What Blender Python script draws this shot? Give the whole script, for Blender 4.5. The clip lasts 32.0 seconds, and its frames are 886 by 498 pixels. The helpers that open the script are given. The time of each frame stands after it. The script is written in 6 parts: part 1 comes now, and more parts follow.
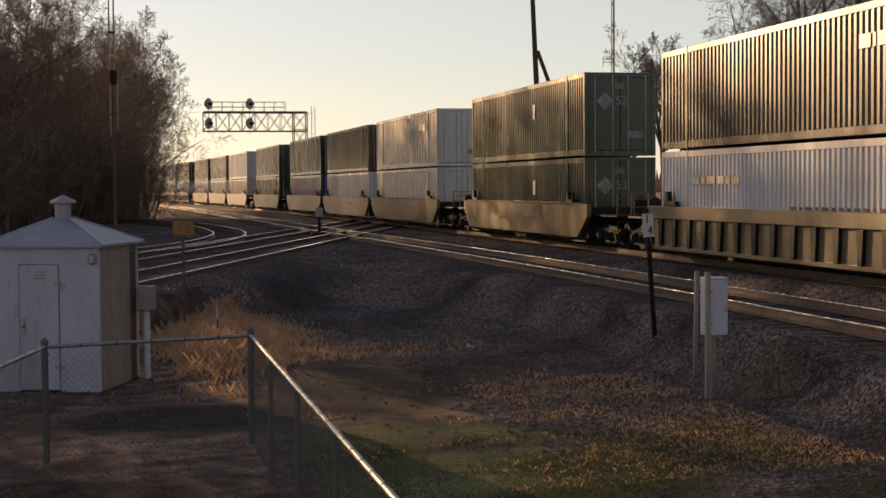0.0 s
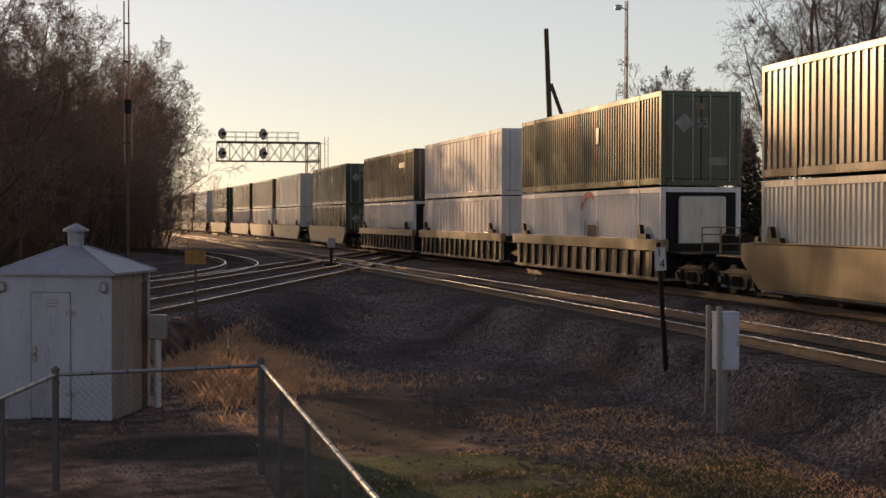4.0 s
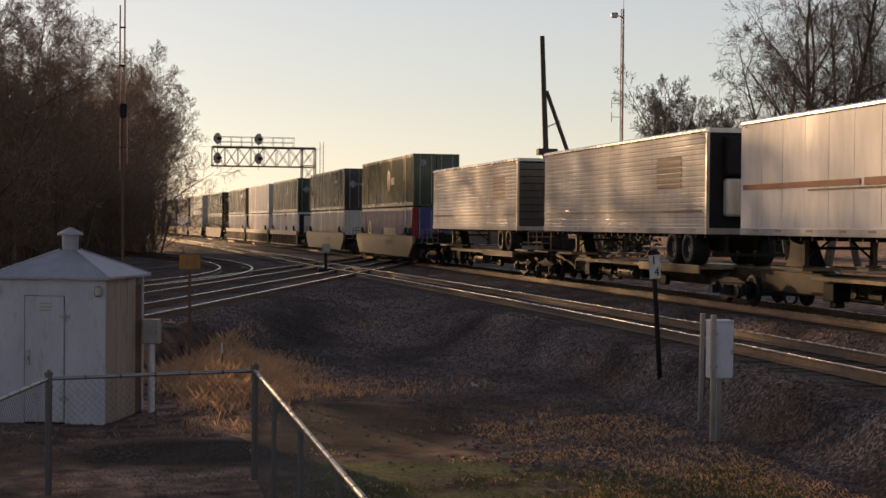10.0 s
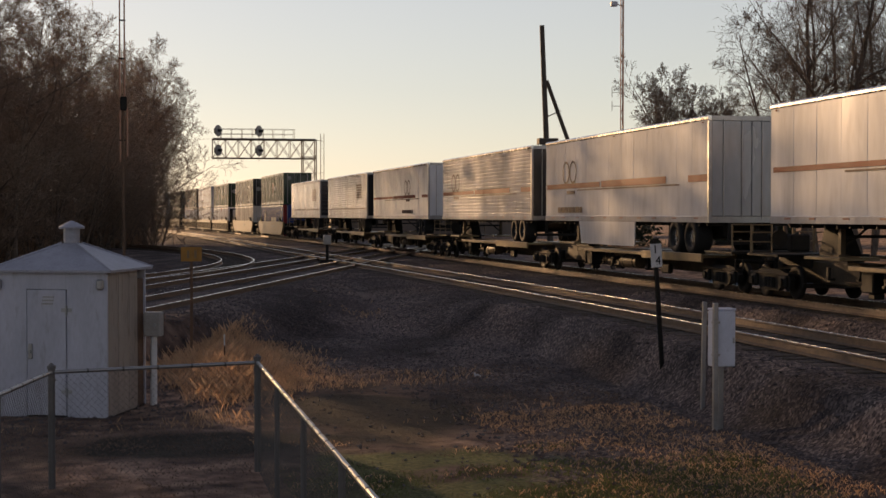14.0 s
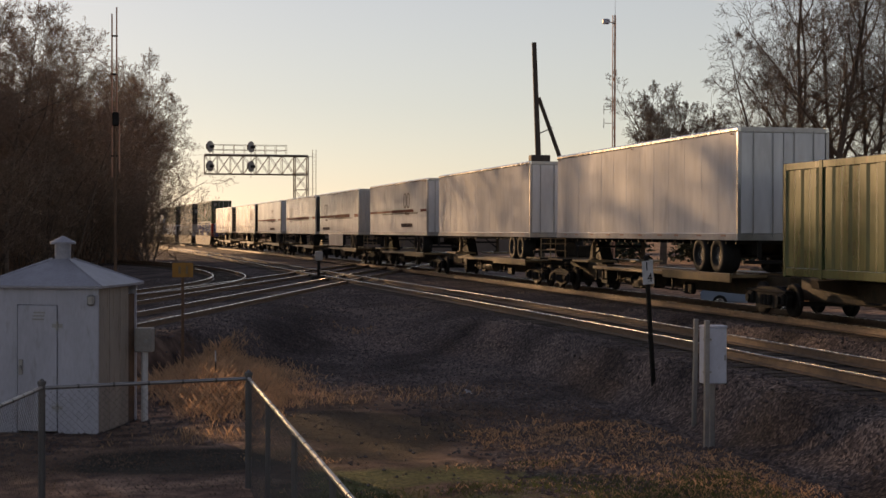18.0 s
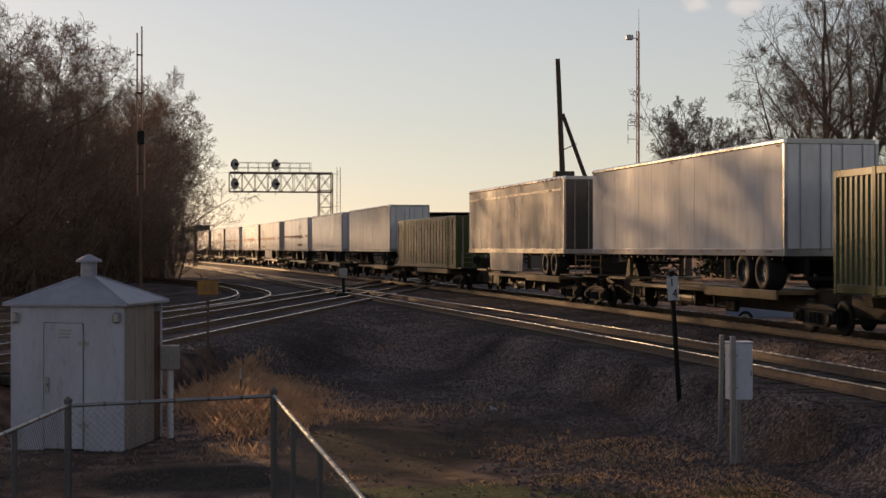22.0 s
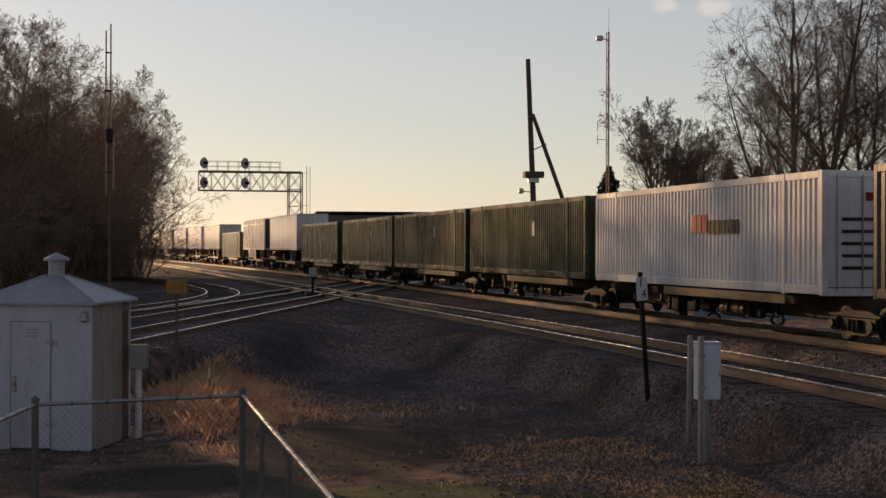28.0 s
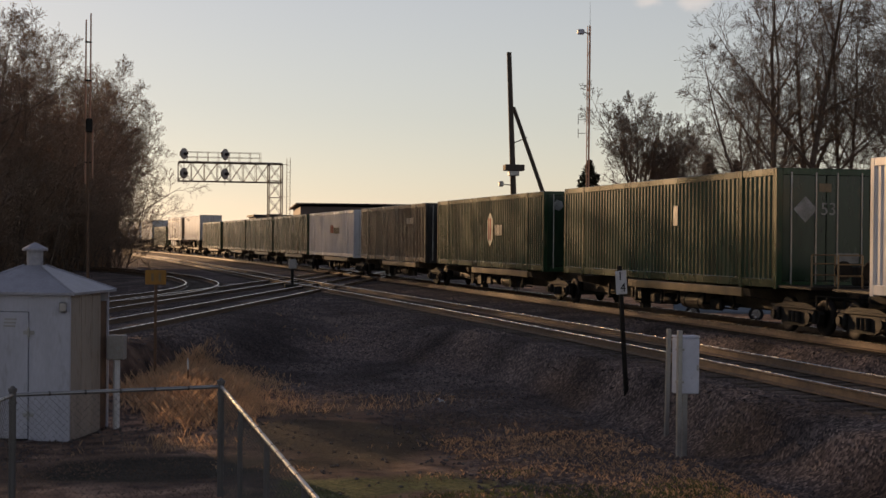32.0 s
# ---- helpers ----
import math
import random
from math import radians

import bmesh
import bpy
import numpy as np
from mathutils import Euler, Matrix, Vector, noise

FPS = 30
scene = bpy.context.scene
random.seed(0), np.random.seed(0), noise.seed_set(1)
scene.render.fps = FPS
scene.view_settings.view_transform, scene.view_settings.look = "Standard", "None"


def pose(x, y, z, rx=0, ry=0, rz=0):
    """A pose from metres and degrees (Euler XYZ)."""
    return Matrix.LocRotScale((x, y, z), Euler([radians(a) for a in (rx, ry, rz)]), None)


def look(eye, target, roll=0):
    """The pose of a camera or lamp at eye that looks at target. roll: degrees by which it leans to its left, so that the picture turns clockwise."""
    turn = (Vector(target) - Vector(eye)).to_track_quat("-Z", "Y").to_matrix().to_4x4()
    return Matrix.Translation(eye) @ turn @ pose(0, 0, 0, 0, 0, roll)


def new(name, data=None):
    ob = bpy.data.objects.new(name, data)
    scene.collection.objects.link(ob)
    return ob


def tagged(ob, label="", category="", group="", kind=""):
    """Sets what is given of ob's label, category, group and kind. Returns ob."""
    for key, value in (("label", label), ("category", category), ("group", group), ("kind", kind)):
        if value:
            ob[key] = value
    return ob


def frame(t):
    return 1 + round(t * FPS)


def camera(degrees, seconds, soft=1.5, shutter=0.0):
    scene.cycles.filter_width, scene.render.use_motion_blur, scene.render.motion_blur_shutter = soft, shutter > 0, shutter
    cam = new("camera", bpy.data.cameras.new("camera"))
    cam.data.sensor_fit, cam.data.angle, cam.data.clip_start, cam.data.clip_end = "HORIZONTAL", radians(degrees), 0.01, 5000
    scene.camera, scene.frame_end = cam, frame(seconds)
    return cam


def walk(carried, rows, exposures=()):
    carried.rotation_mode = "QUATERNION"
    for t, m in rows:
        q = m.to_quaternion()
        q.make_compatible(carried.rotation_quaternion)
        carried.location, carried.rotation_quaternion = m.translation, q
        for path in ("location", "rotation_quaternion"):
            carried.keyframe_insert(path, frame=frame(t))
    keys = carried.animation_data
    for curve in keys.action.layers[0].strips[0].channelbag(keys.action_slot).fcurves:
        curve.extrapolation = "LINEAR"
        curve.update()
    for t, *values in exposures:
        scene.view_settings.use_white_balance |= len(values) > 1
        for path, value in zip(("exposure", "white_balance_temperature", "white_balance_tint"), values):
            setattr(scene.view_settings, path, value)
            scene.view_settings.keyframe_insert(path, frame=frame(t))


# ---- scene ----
# Plan: z = 0 is the top of rail, +Y runs along the main line away from the eye, X to the right.
cam = camera(33.08, 32.0, soft=1.5)
EYE = (0.003, 0.006, 2.094)
ROWS = [     # seconds, yaw, pitch, roll
    (0, 11.652, -2.392, 0.463), (0.5, 11.643, -2.359, 0.513), (1, 11.540, -2.301, 0.574), (1.5, 11.388, -2.148, 0.400), (2, 11.323, -1.735, 0.290),
    (2.5, 11.281, -1.498, 0.253), (3, 11.282, -1.417, 0.317), (3.5, 11.178, -1.365, 0.423), (4, 11.203, -1.176, -0.071), (4.5, 11.332, -1.001, -0.251),
    (6.5, 11.120, -1.007, -0.195), (7, 11.207, -1.002, -0.187), (7.5, 11.320, -0.940, -0.307), (8, 11.352, -0.985, -0.311), (8.5, 11.454, -1.035, -0.373),
    (9, 11.410, -0.857, -0.329), (9.5, 11.410, -0.808, -0.295), (10, 11.406, -0.930, -0.470), (10.5, 11.276, -1.011, -0.386), (11, 11.266, -1.081, -0.211),
    (11.5, 11.220, -1.104, -0.465), (12, 11.069, -1.206, -0.375), (12.5, 11.176, -1.190, -0.141), (13, 11.248, -1.166, -0.262), (13.5, 11.265, -1.227, -0.076),
    (14, 11.356, -1.297, -0.014), (14.5, 11.550, -1.209, 0.080), (16.5, 11.672, -0.555, -0.138), (17, 11.772, -0.474, -0.079), (17.5, 11.820, -0.598, -0.027),
    (18, 11.672, -0.664, -0.175), (18.5, 11.594, -0.539, -0.250), (19, 11.374, -0.296, -0.102), (19.5, 11.296, -0.324, -0.192), (20, 11.344, -0.356, -0.153),
    (20.5, 11.143, -0.401, -0.265), (21, 10.890, -0.161, -0.050), (21.5, 10.665, -0.119, -0.027), (22, 10.734, -0.024, 0.057), (22.5, 10.581, -0.132, -0.088),
    (23, 10.530, -0.266, -0.046), (23.5, 10.561, -0.287, 0.028), (24, 10.585, -0.274, 0.071), (24.5, 10.823, -0.184, -0.242), (25, 10.958, -0.178, -0.237),
    (25.5, 11.172, -0.190, -0.010), (27.5, 11.814, -0.006, -0.299), (28, 11.897, -0.035, -0.142), (28.5, 12.008, -0.043, -0.021), (29, 12.219, -0.126, -0.209),
    (29.5, 12.168, -0.208, -0.116), (30, 12.327, -0.130, -0.317), (30.5, 12.361, -0.072, -0.359), (31, 12.536, -0.126, -0.384), (31.5, 12.719, -0.216, -0.451),
    (32, 12.671, -0.318, -0.528)
]


def aim(x, y, z, yaw, pitch, roll):
    a, b = radians(yaw), radians(pitch)
    to = (x + math.sin(a) * math.cos(b), y + math.cos(a) * math.cos(b), z + math.sin(b))
    return look((x, y, z), to, -roll)


PATH = [(r[0], aim(*EYE, *r[1:])) for r in ROWS]
walk(cam, PATH, [(0, 0.36, 8200, 27.5), (14, 0.26, 8200, 27.5), (32, 0.08, 8100, 27.5)])

# ---------------------------------------------------------------- light
SUN_AZ, SUN_EL = -20.0, 10.6     # degrees from +Y towards +X, and above the horizon
world = bpy.data.worlds.new("world")
scene.world = world
world.use_nodes = True
wn, wl = world.node_tree.nodes, world.node_tree.links
sky = wn.new("ShaderNodeTexSky")
sky.sky_type = "NISHITA"
sky.sun_disc = False
sky.sun_elevation = radians(SUN_EL)
sky.sun_rotation = radians(SUN_AZ)
sky.altitude = 100
sky.air_density, sky.dust_density, sky.ozone_density = 1.0, 0.18, 3.0
haze = wn.new("ShaderNodeHueSaturation")      # a hazy, pale winter sky
haze.inputs["Saturation"].default_value = 0.74
wl.new(sky.outputs["Color"], haze.inputs["Color"])
# two small white clouds, low beyond the far trees
wt = wn.new("ShaderNodeTexCoord")
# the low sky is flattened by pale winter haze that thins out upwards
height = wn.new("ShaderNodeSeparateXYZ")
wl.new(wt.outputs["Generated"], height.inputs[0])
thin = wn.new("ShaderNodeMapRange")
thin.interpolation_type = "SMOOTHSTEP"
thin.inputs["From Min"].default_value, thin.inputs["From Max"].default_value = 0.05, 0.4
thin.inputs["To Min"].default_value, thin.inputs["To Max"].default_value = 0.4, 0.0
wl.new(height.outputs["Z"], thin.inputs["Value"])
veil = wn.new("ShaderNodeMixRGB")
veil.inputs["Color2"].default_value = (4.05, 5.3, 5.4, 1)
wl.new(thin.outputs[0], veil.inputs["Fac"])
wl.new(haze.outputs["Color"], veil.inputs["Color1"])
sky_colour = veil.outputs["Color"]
puff = wn.new("ShaderNodeTexNoise")
puff.inputs["Scale"].default_value, puff.inputs["Detail"].default_value = 55, 5
wl.new(wt.outputs["Generated"], puff.inputs["Vector"])
for at, size in (((0.3457, 0.925, 0.1585), 0.0125), ((0.3725, 0.9148, 0.1575), 0.015)):
    stretch = wn.new("ShaderNodeMapping")
    stretch.inputs["Location"].default_value = (-at[0], -at[1], -at[2] * 1.7)
    stretch.inputs["Scale"].default_value = (1, 1, 1.7)
    wl.new(wt.outputs["Generated"], stretch.inputs["Vector"])
    far = wn.new("ShaderNodeVectorMath")
    far.operation = "LENGTH"
    wl.new(stretch.outputs[0], far.inputs[0])
    rough_edge = wn.new("ShaderNodeMath")
    rough_edge.operation = "MULTIPLY_ADD"
    rough_edge.inputs[1].default_value, rough_edge.inputs[2].default_value = -0.03, 0.015
    wl.new(puff.outputs["Fac"], rough_edge.inputs[0])
    total = wn.new("ShaderNodeMath")
    total.operation = "ADD"
    wl.new(far.outputs["Value"], total.inputs[0])
    wl.new(rough_edge.outputs[0], total.inputs[1])
    edge = wn.new("ShaderNodeMapRange")
    edge.interpolation_type = "SMOOTHSTEP"
    edge.inputs["From Min"].default_value, edge.inputs["From Max"].default_value = size * 0.2, size
    edge.inputs["To Min"].default_value, edge.inputs["To Max"].default_value = 0.75, 0.0
    wl.new(total.outputs[0], edge.inputs["Value"])
    cloud = wn.new("ShaderNodeMixRGB")
    cloud.inputs["Color2"].default_value = (5.2, 6.0, 6.3, 1)
    wl.new(edge.outputs[0], cloud.inputs["Fac"])
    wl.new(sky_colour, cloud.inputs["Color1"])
    sky_colour = cloud.outputs["Color"]
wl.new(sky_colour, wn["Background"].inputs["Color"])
wn["Background"].inputs["Strength"].default_value = 0.11

sun_data = bpy.data.lights.new("sun", "SUN")
sun_data.energy, sun_data.angle, sun_data.color = 4.7, radians(0.5), (1.0, 0.735, 0.42)
sun = new("sun", sun_data)
az, el = radians(SUN_AZ), radians(SUN_EL)
sun.matrix_world = look((math.sin(az) * math.cos(el) * 300, math.cos(az) * math.cos(el) * 300, math.sin(el) * 300), (0, 0, 0))


# ---------------------------------------------------------------- materials
def mat(name, rgb, rough=0.6, metal=0.0, vary=0.25, scale=3.0, bump=0.0, bscale=30.0, stretch=(1, 1, 1), dark=None, spots=0.0,
        random_tint=0.0, rvary=0.1, coords="Object"):
    """A node material: a base colour, broad and fine variation, stains, and fine relief."""
    m = bpy.data.materials.new(name)
    m.use_nodes = True
    n, l = m.node_tree.nodes, m.node_tree.links
    p = n["Principled BSDF"]
    p.inputs["Specular IOR Level"].default_value = 0.5
    p.inputs["Metallic"].default_value = metal
    tc = n.new("ShaderNodeTexCoord")
    mp = n.new("ShaderNodeMapping")
    mp.inputs["Scale"].default_value = stretch
    l.new(tc.outputs[coords], mp.inputs["Vector"])
    big = n.new("ShaderNodeTexNoise")
    big.inputs["Scale"].default_value, big.inputs["Detail"].default_value = scale, 6
    l.new(mp.outputs[0], big.inputs["Vector"])
    fine = n.new("ShaderNodeTexNoise")
    fine.inputs["Scale"].default_value, fine.inputs["Detail"].default_value = bscale, 4
    l.new(mp.outputs[0], fine.inputs["Vector"])
    if dark is None:
        dark = tuple(c * (1 - vary * 1.6) for c in rgb)
    light = tuple(min(1, c * (1 + vary * 0.5)) for c in rgb)
    ramp = n.new("ShaderNodeValToRGB")
    ramp.color_ramp.elements[0].position, ramp.color_ramp.elements[1].position = 0.32, 0.68
    ramp.color_ramp.elements[0].color = (*dark, 1)
    ramp.color_ramp.elements[1].color = (*light, 1)
    mix = n.new("ShaderNodeMath")
    mix.operation = "MULTIPLY_ADD"
    mix.inputs[1].default_value, mix.inputs[2].default_value = 0.35, 0.0
    l.new(fine.outputs["Fac"], mix.inputs[0])
    add = n.new("ShaderNodeMath")
    add.operation = "MULTIPLY_ADD"
    add.inputs[1].default_value = 0.65
    l.new(big.outputs["Fac"], add.inputs[0])
    l.new(mix.outputs[0], add.inputs[2])
    l.new(add.outputs[0], ramp.inputs["Fac"])
    colour = ramp.outputs["Color"]
    if random_tint:
        oi = n.new("ShaderNodeObjectInfo")
        hs = n.new("ShaderNodeHueSaturation")
        mr = n.new("ShaderNodeMapRange")
        mr.inputs["To Min"].default_value, mr.inputs["To Max"].default_value = 1 - random_tint, 1 + random_tint
        l.new(oi.outputs["Random"], mr.inputs["Value"])
        l.new(mr.outputs[0], hs.inputs["Value"])
        l.new(colour, hs.inputs["Color"])
        colour = hs.outputs["Color"]
    if spots:
        sp = n.new("ShaderNodeTexNoise")
        sp.inputs["Scale"].default_value, sp.inputs["Detail"].default_value = scale * 4.3, 8
        l.new(mp.outputs[0], sp.inputs["Vector"])
        sr = n.new("ShaderNodeValToRGB")
        sr.color_ramp.elements[0].position, sr.color_ramp.elements[1].position = 0.58, 0.72
        l.new(sp.outputs["Fac"], sr.inputs["Fac"])
        sm = n.new("ShaderNodeMath")
        sm.operation = "MULTIPLY"
        sm.inputs[1].default_value = spots
        l.new(sr.outputs["Color"], sm.inputs[0])
        mx = n.new("ShaderNodeMixRGB")
        mx.inputs["Color2"].default_value = (0.12, 0.075, 0.045, 1)
        l.new(sm.outputs[0], mx.inputs["Fac"])
        l.new(colour, mx.inputs["Color1"])
        colour = mx.outputs["Color"]
    l.new(colour, p.inputs["Base Color"])
    rr = n.new("ShaderNodeMapRange")
    rr.inputs["To Min"].default_value, rr.inputs["To Max"].default_value = max(0.03, rough - rvary), min(1, rough + rvary)
    l.new(big.outputs["Fac"], rr.inputs["Value"])
    l.new(rr.outputs[0], p.inputs["Roughness"])
    if bump:
        b = n.new("ShaderNodeBump")
        b.inputs["Strength"].default_value, b.inputs["Distance"].default_value = min(1, bump), 0.02
        l.new(fine.outputs["Fac"], b.inputs["Height"])
        l.new(b.outputs[0], p.inputs["Normal"])
    return m


def translucent(m, amount):
    """Thin blades let some light through."""
    n, l = m.node_tree.nodes, m.node_tree.links
    p = n["Principled BSDF"]
    t = n.new("ShaderNodeBsdfTranslucent")
    x = n.new("ShaderNodeMixShader")
    x.inputs["Fac"].default_value = amount
    l.new(p.inputs["Base Color"].links[0].from_socket, t.inputs["Color"])
    l.new(p.outputs[0], x.inputs[1])
    l.new(t.outputs[0], x.inputs[2])
    l.new(x.outputs[0], n["Material Output"].inputs["Surface"])


ST = (0.5, 0.5, 0.12)
M = dict(
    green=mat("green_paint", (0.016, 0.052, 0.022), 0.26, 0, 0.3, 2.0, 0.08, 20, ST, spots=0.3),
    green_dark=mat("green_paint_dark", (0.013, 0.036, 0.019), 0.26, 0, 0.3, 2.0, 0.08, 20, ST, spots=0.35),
    green_dim=mat("dimmed_green_paint", (0.014, 0.050, 0.022), 0.27, 0, 0.3, 2.0, 0.08, 20, ST, spots=0.35),
    grey_dim=mat("dimmed_charcoal_paint", (0.036, 0.033, 0.035), 0.27, 0, 0.3, 2.0, 0.05, 20, ST, spots=0.35),
    olive=mat("olive_green_paint", (0.060, 0.095, 0.036), 0.24, 0, 0.3, 2.0, 0.05, 20, ST, spots=0.4),
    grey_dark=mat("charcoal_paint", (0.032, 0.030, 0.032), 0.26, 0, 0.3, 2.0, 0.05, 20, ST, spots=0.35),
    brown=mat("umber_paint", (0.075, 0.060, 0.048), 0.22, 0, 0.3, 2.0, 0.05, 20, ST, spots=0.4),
    white=mat("white_paint", (0.66, 0.67, 0.69), 0.25, 0, 0.16, 2.0, 0.08, 20, ST, spots=0.22),
    cream=mat("cream_paint", (0.60, 0.57, 0.51), 0.25, 0, 0.18, 2.0, 0.08, 20, ST, spots=0.25),
    blue=mat("blue_paint", (0.030, 0.055, 0.200), 0.22, 0, 0.25, 2.0, 0.05, 20, ST, spots=0.25),
    red=mat("red_paint", (0.26, 0.035, 0.030), 0.7, 0, 0.2, 2.0),
    orange=mat("orange_stripe_paint", (0.16, 0.034, 0.024), 0.7, 0, 0.2, 2.0),
    gold=mat("ochre_logo_paint", (0.075, 0.046, 0.040), 0.7, 0, 0.2, 2.0),
    black=mat("black_paint", (0.02, 0.02, 0.022), 0.7, 0, 0.2, 2.0),
    logo_white=mat("faded_white_logo_paint", (0.26, 0.27, 0.265), 0.4, 0, 0.45, 3.0),
    trailer=mat("trailer_white_paint", (0.68, 0.69, 0.71), 0.17, 0.0, 0.16, 1.3, 0.16, 9, ST, spots=0.15),
    trailer_alu=mat("trailer_fluted_aluminium", (0.62, 0.63, 0.655), 0.18, 0.35, 0.16, 1.3, 0.2, 9, ST, spots=0.15),
    trailer_grey=mat("trailer_grey_paint", (0.36, 0.37, 0.39), 0.27, 0.2, 0.15, 1.3, 0.03, 14, ST, spots=0.15),
    alu=mat("bare_aluminium", (0.62, 0.62, 0.62), 0.25, 0.9, 0.12, 4.0),
    steel=mat("dull_galvanised_steel", (0.38, 0.38, 0.38), 0.38, 0.7, 0.15, 4.0),
    wellpaint=mat("ochre_well_car_paint", (0.19, 0.128, 0.066), 0.34, 0, 0.3, 2.2, 0.1, 25, ST, spots=0.5),
    wellgrey=mat("buff_well_car_paint", (0.24, 0.18, 0.11), 0.36, 0, 0.3, 2.2, 0.1, 25, ST, spots=0.5),
    spine=mat("ochre_spine_car_paint", (0.21, 0.138, 0.065), 0.38, 0, 0.3, 2.2, 0.1, 25, spots=0.5),
    beam=mat("grimy_ochre_underframe", (0.085, 0.060, 0.038), 0.6, 0, 0.4, 2.2, 0.15, 25, spots=0.6),
    signalgrey=mat("dull_grey_signal_paint", (0.36, 0.34, 0.32), 0.45, 0.1, 0.2, 3),
    bridgesteel=mat("weathered_brown_steel", (0.20, 0.16, 0.12), 0.42, 0.2, 0.15, 3),
    shedside=mat("rust_streaked_beige_paint", (0.36, 0.30, 0.255), 0.65, 0, 0.2, 1.6, 0.1, 25, (1, 2, 0.3), spots=0.55),
    reflector=mat("dull_red_reflector_tape", (0.16, 0.05, 0.04), 0.3, 0, 0.1, 4),
    iron=mat("dark_cast_iron", (0.020, 0.018, 0.016), 0.62, 0.2, 0.3, 5, 0.2),
    wheel=mat("worn_wheel_steel", (0.026, 0.021, 0.018), 0.65, 0.2, 0.3, 5),
    tyre=mat("black_rubber", (0.02, 0.02, 0.02), 0.75, 0, 0.2, 6),
    rail=mat("rail_steel_rusty_sides", (0.20, 0.128, 0.085), 0.6, 0.2, 0.3, 5),
    railtop=mat("polished_rail_head", (0.48, 0.44, 0.40), 0.27, 0.95, 0.1, 3),
    tie=mat("weathered_timber_tie", (0.095, 0.075, 0.060), 0.85, 0, 0.35, 4, 0.4, 40, random_tint=0.3),
    shed=mat("chalky_white_shed_paint", (0.47, 0.48, 0.545), 0.6, 0, 0.14, 2.0, 0.1, 25, (1, 1, 0.3), spots=0.25),
    shedroof=mat("painted_sheet_roof", (0.35, 0.355, 0.40), 0.5, 0.2, 0.18, 2.5, 0.1, 25, spots=0.2),
    rust=mat("rusty_steel", (0.16, 0.09, 0.055), 0.75, 0.2, 0.35, 6, 0.2),
    galv=mat("galvanised_fence_pipe", (0.24, 0.24, 0.245), 0.38, 0.8, 0.06, 2, rvary=0.04),
    postgalv=mat("dull_fence_post_zinc", (0.13, 0.125, 0.125), 0.5, 0.3, 0.1, 2),
    wire=mat("galvanised_wire", (0.10, 0.095, 0.09), 0.6, 0.4, 0.2, 5),
    wood=mat("grey_weathered_pole_wood", (0.085, 0.065, 0.050), 0.8, 0, 0.3, 2, 0.3, 30, (4, 4, 0.4)),
    mast=mat("dull_red_and_grey_mast_paint", (0.42, 0.21, 0.14), 0.42, 0.2, 0.2, 3),
    yellow=mat("yellow_sign_paint", (0.34, 0.15, 0.015), 0.55, 0, 0.2, 6),
    boxwhite=mat("white_box_enamel", (0.58, 0.61, 0.70), 0.45, 0, 0.1, 5, spots=0.1),
    signwhite=mat("white_sign_sheet", (0.62, 0.62, 0.62), 0.5, 0, 0.15, 6),
    bark=mat("grey_brown_bark", (0.20, 0.145, 0.11), 0.9, 0, 0.35, 3, 0.5, 30),
    # paler twigs and brush imitate sun glare over the left belt
    twig=mat("glare_lit_brown_twigs", (0.30, 0.205, 0.145), 0.85, 0, 0.3, 3),
    darkbark=mat("dark_furrowed_bark", (0.13, 0.10, 0.08), 0.9, 0, 0.35, 3, 0.5, 30),
    darktwig=mat("dark_grey_brown_twigs", (0.15, 0.115, 0.092), 0.85, 0, 0.3, 3),
    needle=mat("dark_conifer_needles", (0.030, 0.045, 0.028), 0.9, 0, 0.3, 3),
    brush=mat("dry_brush_stems", (0.38, 0.25, 0.165), 0.9, 0, 0.3, 2),
    straw=mat("dry_straw_grass", (0.72, 0.45, 0.27), 0.8, 0, 0.3, 1.2),
    matgrass=mat("matted_brown_grass", (0.26, 0.175, 0.13), 0.85, 0, 0.4, 1.0),
    lawn=mat("tired_green_grass", (0.14, 0.155, 0.055), 0.8, 0, 0.35, 1.0),
    stone=mat("crushed_ballast_stone", (0.125, 0.097, 0.092), 0.85, 0, 0.35, 3, random_tint=0.2),
    bricks=mat("brown_warehouse_wall", (0.16, 0.12, 0.10), 0.8, 0, 0.2, 0.5),
    roof=mat("dark_flat_roofing", (0.06, 0.055, 0.055), 0.8, 0, 0.2, 0.5),
    carblue=mat("pale_blue_car_paint", (0.30, 0.38, 0.48), 0.2, 0.2, 0.05, 2),
    carwhite=mat("white_car_paint", (0.62, 0.63, 0.64), 0.2, 0.0, 0.05, 2),
    glass=mat("dark_window_glass", (0.03, 0.035, 0.04), 0.08, 0.0, 0.05, 2, rvary=0.02),
    lens=mat("dark_signal_lens", (0.02, 0.02, 0.02), 0.1, 0.0, 0.05, 2, rvary=0.02),
    sigblack=mat("flat_black_signal_paint", (0.03, 0.03, 0.03), 0.7, 0, 0.15, 3),
    pale_stone=mat("pale_loose_stone", (0.17, 0.15, 0.14), 0.85, 0, 0.3, 3, random_tint=0.2),
    concrete=mat("grey_concrete", (0.30, 0.29, 0.27), 0.85, 0, 0.2, 3, 0.2),
)
translucent(M["straw"], 0.5)
translucent(M["matgrass"], 0.3)
for key in ("green", "green_dark", "olive", "grey_dark", "brown"):
    M[key].node_tree.nodes["Principled BSDF"].inputs["Specular IOR Level"].default_value = 0.55      # baked gloss enamel
for key in ("iron", "tyre", "wheel", "beam", "tie"):
    M[key].node_tree.nodes["Principled BSDF"].inputs["Specular IOR Level"].default_value = 0.2     # dusty and dull
